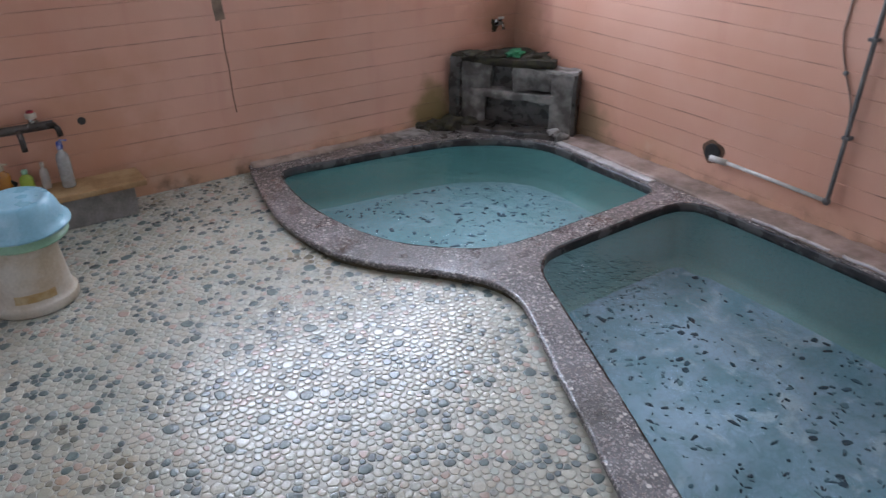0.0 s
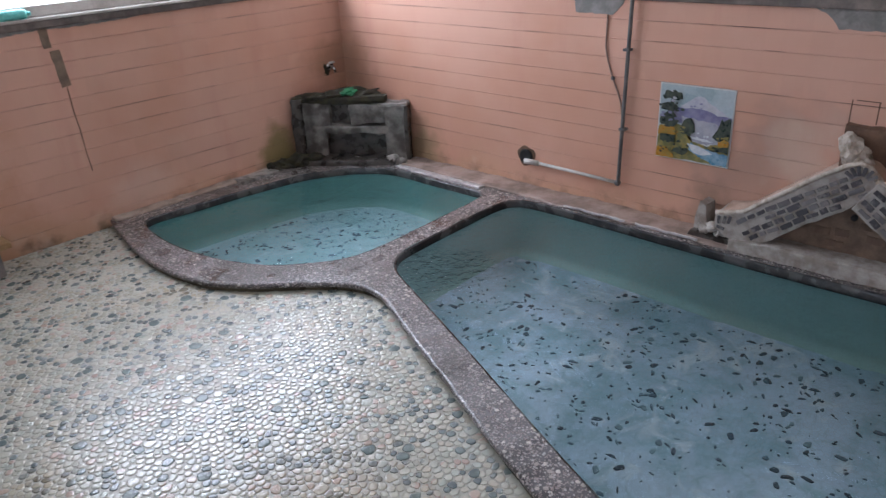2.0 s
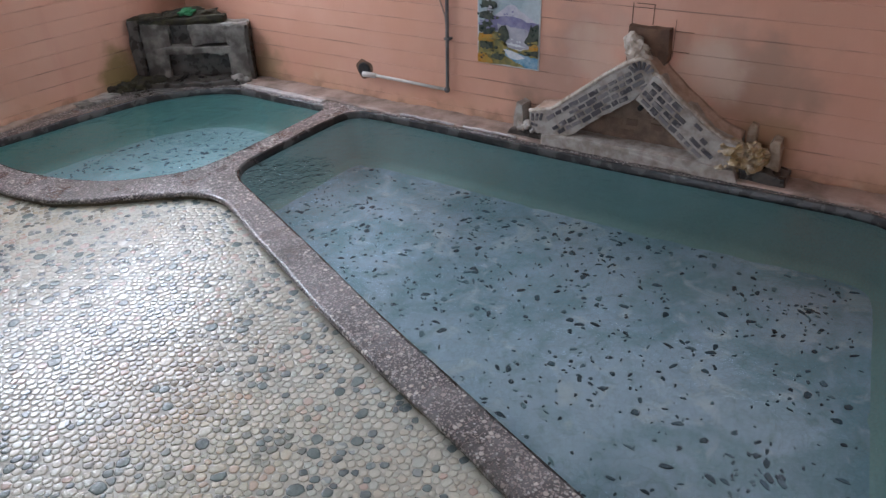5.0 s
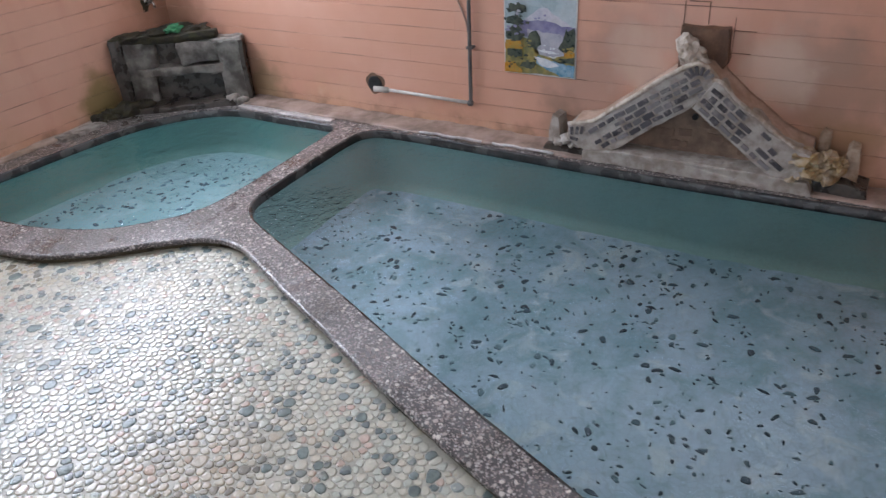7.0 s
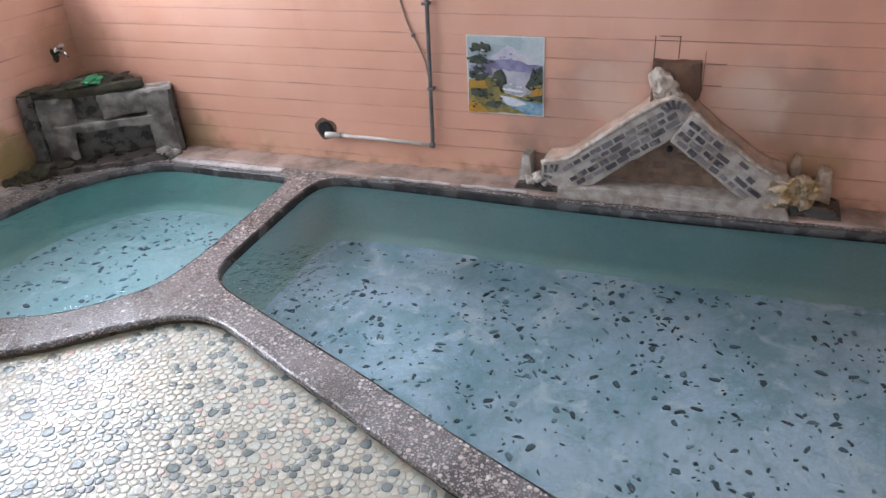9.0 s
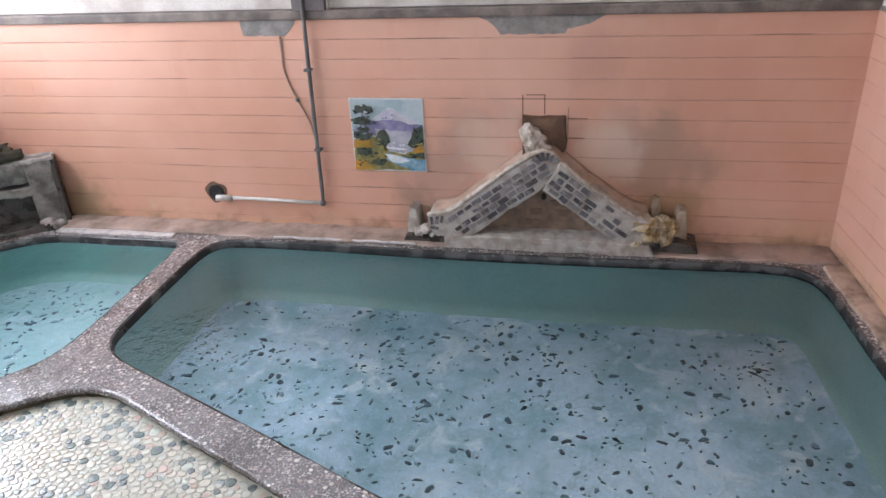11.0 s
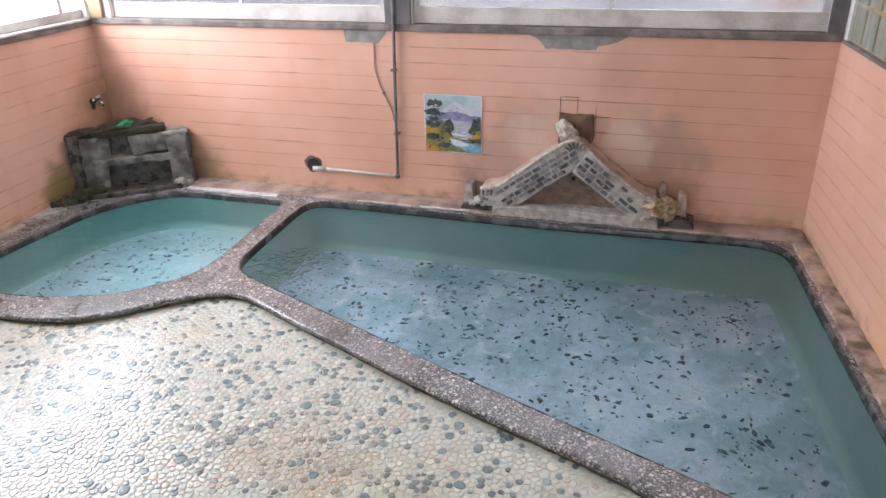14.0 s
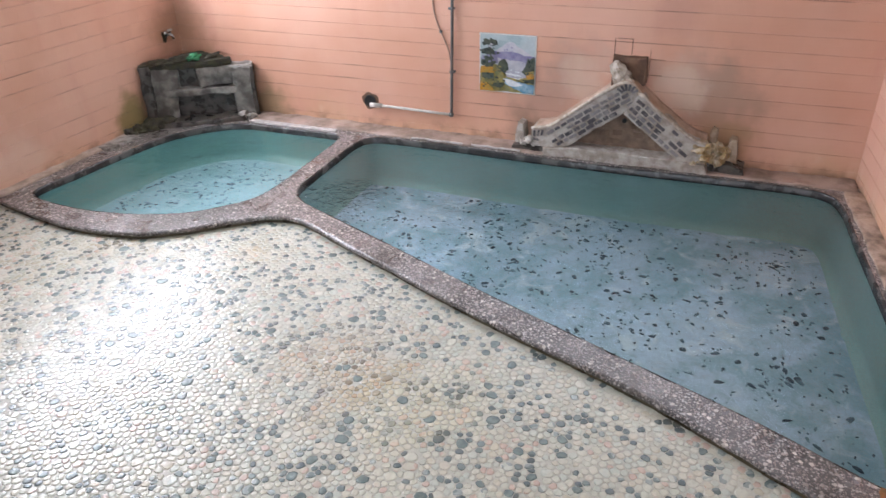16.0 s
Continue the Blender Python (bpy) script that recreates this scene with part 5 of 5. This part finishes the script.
def build_mixer():
    top = thing("shower_mixer", "dark wall mixer tap with two capped handles", "tap", (0.0, 0.0, 0.028))
    y = YL - 0.075
    part("crossbar", tube([(0.80, y, 0.452), (1.17, y, 0.452)], 0.020, 12), STONE_D, top, "blackened body", smooth=True)
    for x in (0.93, 1.10):
        part("wall_leg", tube([(x, YL - 0.004, 0.452), (x, y, 0.452)], 0.018, 12), STONE_D, top, smooth=True)
        part("stem", tube([(x - 0.015, y - 0.004, 0.465), (x - 0.015, y - 0.010, 0.505)], 0.016, 12), CHROME, top, smooth=True)
        part("valve_body", lathe_at(x - 0.015, y - 0.004, 0.446, [(0.020, 0.0), (0.026, 0.006), (0.026, 0.020), (0.018, 0.028)]), STONE_D, top, "blackened valve body", smooth=True)
        knob = part("handle", lathe_at(x - 0.015, y - 0.010, 0.496, [(0.016, 0.0), (0.024, 0.004), (0.025, 0.022), (0.020, 0.028)]), CREAM, top, "white fluted handle", smooth=True)
        part("cap", lathe_at(x - 0.015, y - 0.010, 0.5245, [(0.017, 0.0), (0.017, 0.005), (0.012, 0.009)]), RED, knob, "red handle cap", smooth=True)
    part("spout", tube([(1.02, y - 0.010, 0.445), (1.02, y - 0.06, 0.435), (1.02, y - 0.09, 0.405), (1.02, y - 0.092, 0.375)], 0.013, 10), STONE_D, top, smooth=True)
    part("end_outlet", tube([(1.165, y, 0.452), (1.182, y - 0.01, 0.43), (1.186, y - 0.015, 0.395)], 0.014, 10), STONE_D, top, smooth=True)
    part("hose", tube([(0.86, y - 0.01, 0.44), (0.85, y - 0.05, 0.36), (0.88, y - 0.06, 0.28), (0.95, y - 0.05, 0.22), (0.93, y - 0.03, 0.17)], 0.010, 8), BLACK, top, "black hose", smooth=True)
    # raised disc; the hole's darkness is painted as plain black
    hole = new("wall_hole", mesh_of("wall_hole", tube([(1.300, YL - 0.0015, 0.452), (1.300, YL - 0.007, 0.452)], 0.019, 16), BLACK))
    tagged(hole, "black disc painted as a dark hole in the wall", "hole", kind="structure")


build_mixer()


def bottle(label, x, y, z, r, h, body, cap, capped=True):
    top = thing("bottle", label, "bottle", (x, y, z), group="bottles on the board")
    part("body", lathe([(r * 0.92, 0.0), (r, 0.006), (r, h * 0.62), (r * 0.85, h * 0.72), (r * 0.42, h * 0.79), (r * 0.40, h * 0.84)], 20, 0.8), body, top, smooth=True)
    head = part("cap", lathe([(r * 0.46, h * 0.84), (r * 0.48, h * 0.85), (r * 0.46, h * 0.97), (r * 0.36, h)], 16), cap, top, "coloured cap", smooth=True)
    if capped:
        part("pump_nozzle", tube([(0, 0, h * 0.98), (0.004, -0.01, h * 1.04), (0.03, -0.03, h * 1.04)], r * 0.14, 8), cap, head, smooth=True)


CLEARP = plain("cloudy_clear_plastic", (0.42, 0.42, 0.40), (0.32, 0.31, 0.29), 20, (0.15, 0.3), bump=0.03)
bottle("clear pump bottle with a blue and white head", 1.165, 3.665, 0.188, 0.030, 0.225, CLEARP, plain("blue_cap", (0.06, 0.10, 0.42), (0.5, 0.5, 0.6), 40))
bottle("small pale bottle on the board", 1.075, 3.70, 0.188, 0.020, 0.13, plain("pale_bottle", (0.55, 0.52, 0.48), (0.45, 0.42, 0.38)), CREAM, False)
bottle("yellow-green bottle on the board", 0.995, 3.67, 0.188, 0.030, 0.12, plain("lime_bottle", (0.35, 0.46, 0.05), (0.28, 0.38, 0.05)), GREEN_P, False)
bottle("amber bottle with soap", 0.905, 3.68, 0.188, 0.034, 0.16, plain("amber_bottle", (0.42, 0.19, 0.03), (0.30, 0.13, 0.03), 12, (0.2, 0.3)), CREAM)

# things lying on the left window's ledge
AQUA = plain("aqua_plastic", (0.16, 0.58, 0.52), (0.22, 0.66, 0.60), 8, (0.25, 0.4), bump=0.04)
flask = thing("plastic_bottle", "aqua plastic bottle lying on the window ledge", "bottle", (1.88, YL + 0.012, SILL + 0.068))
bm = lathe([(0.012, -0.070), (0.024, -0.066), (0.026, -0.056), (0.026, 0.050), (0.022, 0.064), (0.012, 0.068)], 20)
bm.transform(Euler((0, radians(90), 0)).to_matrix().to_4x4())
part("body", bm, AQUA, flask, smooth=True)
bm = lathe([(0.011, 0.066), (0.012, 0.067), (0.012, 0.085), (0.010, 0.087)], 16)
bm.transform(Euler((0, radians(90), 0)).to_matrix().to_4x4())
part("cap", bm, AQUA, flask, smooth=True)
razor = thing("razor", "pink and aqua razor lying on the window ledge", "razor", (1.68, YL + 0.005, SILL + 0.050))
part("handle", tube([(-0.07, 0.0, 0.002), (0.0, 0.004, 0.006), (0.09, 0.010, 0.004)], 0.006, 8), AQUA, razor, smooth=True)
part("head", box((-0.095, -0.02, -0.004), (-0.065, 0.022, 0.010), 0.003), plain("pink_plastic", (0.60, 0.28, 0.26), (0.5, 0.22, 0.2)), razor, "pink head")

rust = prism(ragged([(1.29, -0.94), (1.40, -0.95), (1.39, -1.08), (1.25, -1.06)], 0.02, 0.006, random.Random(2)), 0.003, lambda u, v, w: Vector((u, v, CURB + w)))
tagged(new("rust_patch", mesh_of("rust_patch", rust, plain("rust_crust", (0.30, 0.13, 0.035), (0.16, 0.08, 0.03), 25, (0.6, 0.8), bump=0.6))), "rusty orange crust on the curb's corner", "rust", kind="structure")


# ---- wall tiles ----
def tile_mesh_data(wide, high):
    """A low painted tile: (u, v, w) corners and faces."""
    a, b, c = wide / 2, high / 2 - 0.0016, 0.0016
    verts = [(-a, -b, 0), (a, -b, 0), (a, b, 0), (-a, b, 0), (-a, -b + c, 0.0032), (a, -b + c, 0.0032), (a, b - c, 0.0032), (-a, b - c, 0.0032)]
    faces = [(4, 5, 6, 7), (0, 1, 5, 4), (1, 2, 6, 5), (2, 3, 7, 6), (3, 0, 4, 7)]
    return verts, faces


def build_tiles(wall, axes, starts, picked, skipped, label):
    """Tiles over a wall: the picked stretch as single parts, the rest as one sheet. axes maps (u, v, w) to the wall."""
    verts, faces = tile_mesh_data(PITCH, PITCH)
    flip = (axes(1, 0, 0) - axes(0, 0, 0)).cross(axes(0, 1, 0) - axes(0, 0, 0)).dot(axes(0, 0, 1) - axes(0, 0, 0)) < 0
    order = [tuple(reversed(f)) for f in faces] if flip else faces
    me = bpy.data.meshes.new("tile")
    origin = axes(0, 0, 0)
    me.from_pydata([tuple(axes(*v) - origin) for v in verts], [], order)
    me.materials.append(PINK)
    rest_v, rest_f = [], []
    rng = random.Random(3)
    for u in starts:
        for row in range(12):
            v = (row + 0.5) * PITCH
            if skipped(u, v):
                continue
            if picked[0] <= u < picked[1]:
                ob = new("tile", me)
                ob.parent = wall
                ob.matrix_basis = Matrix.Translation(axes(u, v, rng.uniform(-0.0002, 0.0002)))
            else:
                base = len(rest_v)
                lift = rng.uniform(-0.0002, 0.0002)
                rest_v += [tuple(axes(u + a, v + b, c + lift)) for a, b, c in verts]
                rest_f += [tuple(base + i for i in f) for f in order]
    me = bpy.data.meshes.new("tile_sheet")
    me.from_pydata(rest_v, [], rest_f)
    me.materials.append(PINK)
    ob = new("tile_sheet", me)
    ob.parent = wall
    tagged(ob, label, kind="stuff")


BACK_COLS = [1.302 - (k + 0.5) * PITCH for k in range(-26, 25)]
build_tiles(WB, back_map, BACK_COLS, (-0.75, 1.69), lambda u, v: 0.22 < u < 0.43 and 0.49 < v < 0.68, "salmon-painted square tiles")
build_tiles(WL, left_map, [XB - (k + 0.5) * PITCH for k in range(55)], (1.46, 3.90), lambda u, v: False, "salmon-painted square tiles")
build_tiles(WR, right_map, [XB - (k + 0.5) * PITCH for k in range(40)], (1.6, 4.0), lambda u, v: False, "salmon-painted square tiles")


# ---- floor pebbles ----
def build_pebbles():
    rng = np.random.default_rng(11)
    step = 0.0300
    rows = np.arange(YX, YL - 0.006, step * 0.88)
    pts = []
    for k, y in enumerate(rows):
        xs = np.arange(-0.15 + (k % 2) * step / 2, 2.46, step)
        pts.append(np.stack([xs + rng.uniform(-0.30, 0.30, len(xs)) * step, y + rng.uniform(-0.30, 0.30, len(xs)) * step], 1))
    p = np.concatenate(pts)
    p = p[(p[:, 1] > YR + 0.014 - math.tan(radians(SKEW)) * (XB - p[:, 0])) & (p[:, 1] < YL - 0.012)]
    limit = np.minimum.reduce([np.interp(p[:, 1] + d, LINE_Y, LINE_X) for d in (-0.004, 0.0, 0.004)])
    p = p[p[:, 0] < limit + 0.004]
    size = rng.uniform(0.85, 1.25, len(p))
    big = rng.random(len(p)) < 0.055
    size[big] = rng.uniform(1.5, 2.1, big.sum())
    keep = np.ones(len(p), bool)
    for i in np.nonzero(big)[0]:
        if keep[i]:
            d = np.hypot(*(p - p[i]).T)
            keep[(d < 0.0125 * size[i]) & (d > 0)] = False
    p, size, big = p[keep], size[keep], big[keep]
    slate = big & (rng.random(len(p)) < 0.4)
    n, near, sides = len(p), 14, 9
    who = np.zeros((n, near), int)
    for a in range(0, n, 400):
        d = ((p[a:a + 400, None, :] - p[None]) ** 2).sum(2)
        d[np.arange(len(d)), np.arange(a, a + len(d))] = 9
        who[a:a + 400] = np.argpartition(d, near, 1)[:, :near]
    gap = p[who] - p[:, None]
    dist = np.hypot(gap[..., 0], gap[..., 1])
    share = dist * size[:, None] / (size[:, None] + size[who]) - 0.0011
    toward = np.arctan2(gap[..., 1], gap[..., 0])
    ang = rng.uniform(0, 6.28, n)[:, None] + np.linspace(0, 2 * np.pi, sides, endpoint=False)[None]
    c = np.cos(ang[:, :, None] - toward[:, None])
    r = np.where(c > 0.15, share[:, None] / np.maximum(c, 0.15), 9).min(2)
    mean = r.clip(0, 0.03).mean(1, keepdims=True)
    r = np.minimum(r, mean * 1.16).clip(0.004, 0.034)
    # stay off the curb
    wide = np.minimum(r, np.maximum(np.interp(p[:, 1], LINE_Y, LINE_X) + 0.02 - p[:, 0], 0.006)[:, None])
    r = wide
    tilt = rng.normal(0, 0.011, (n, 2))
    rings = []
    for f, h in ((1.0, 0.0002), (0.95, 0.0013), (0.80, 0.0017), (0.36, 0.00185)):
        x = p[:, :1] + f * r * np.cos(ang)
        y = p[:, 1:] + f * r * np.sin(ang)
        z = h + (tilt[:, :1] * (x - p[:, :1]) + tilt[:, 1:] * (y - p[:, 1:])) * (h > 0.001)
        rings.append(np.stack([x, y, z], 2))
    verts = np.stack(rings, 1)
    faces = []
    for ring in range(3):
        for k in range(sides):
            j = (k + 1) % sides
            faces.append((ring * sides + k, ring * sides + j, (ring + 1) * sides + j, (ring + 1) * sides + k))
    faces.append(tuple(3 * sides + k for k in range(sides)))
    zone = np.nonzero((p[:, 0] > 1.45) & (p[:, 0] < 1.98) & (p[:, 1] > 0.85) & (p[:, 1] < 1.40))[0][:300]
    single = np.zeros(n, bool)
    single[zone] = True
    block = 4 * sides
    rest = verts[~single].reshape(-1, 3)
    all_faces = [tuple(i + s * block for i in f) for s in range((~single).sum()) for f in faces]
    me = bpy.data.meshes.new("pebbles")
    me.from_pydata(rest.tolist(), [], all_faces)
    me.polygons.foreach_set("use_smooth", [True] * len(me.polygons))
    me.materials.append(PEBBLE)
    me.materials.append(SLATE)
    me.polygons.foreach_set("material_index", np.repeat(slate[~single].astype(np.int32), len(faces)))
    ob = new("pebbles", me)
    ob.parent = FLOOR
    tagged(ob, "wet cream, celadon and slate pebbles set in grout", kind="stuff")
    for i in zone:
        me = bpy.data.meshes.new("pebble")
        centre = np.array([p[i, 0], p[i, 1], 0.0])
        me.from_pydata((verts[i].reshape(-1, 3) - centre).tolist(), [], faces)
        me.polygons.foreach_set("use_smooth", [True] * len(me.polygons))
        me.materials.append(SLATE if slate[i] else PEBBLE_ONE)
        ob = new("pebble", me)
        ob.parent = FLOOR
        ob.matrix_basis = Matrix.Translation(centre.tolist())


build_pebbles()
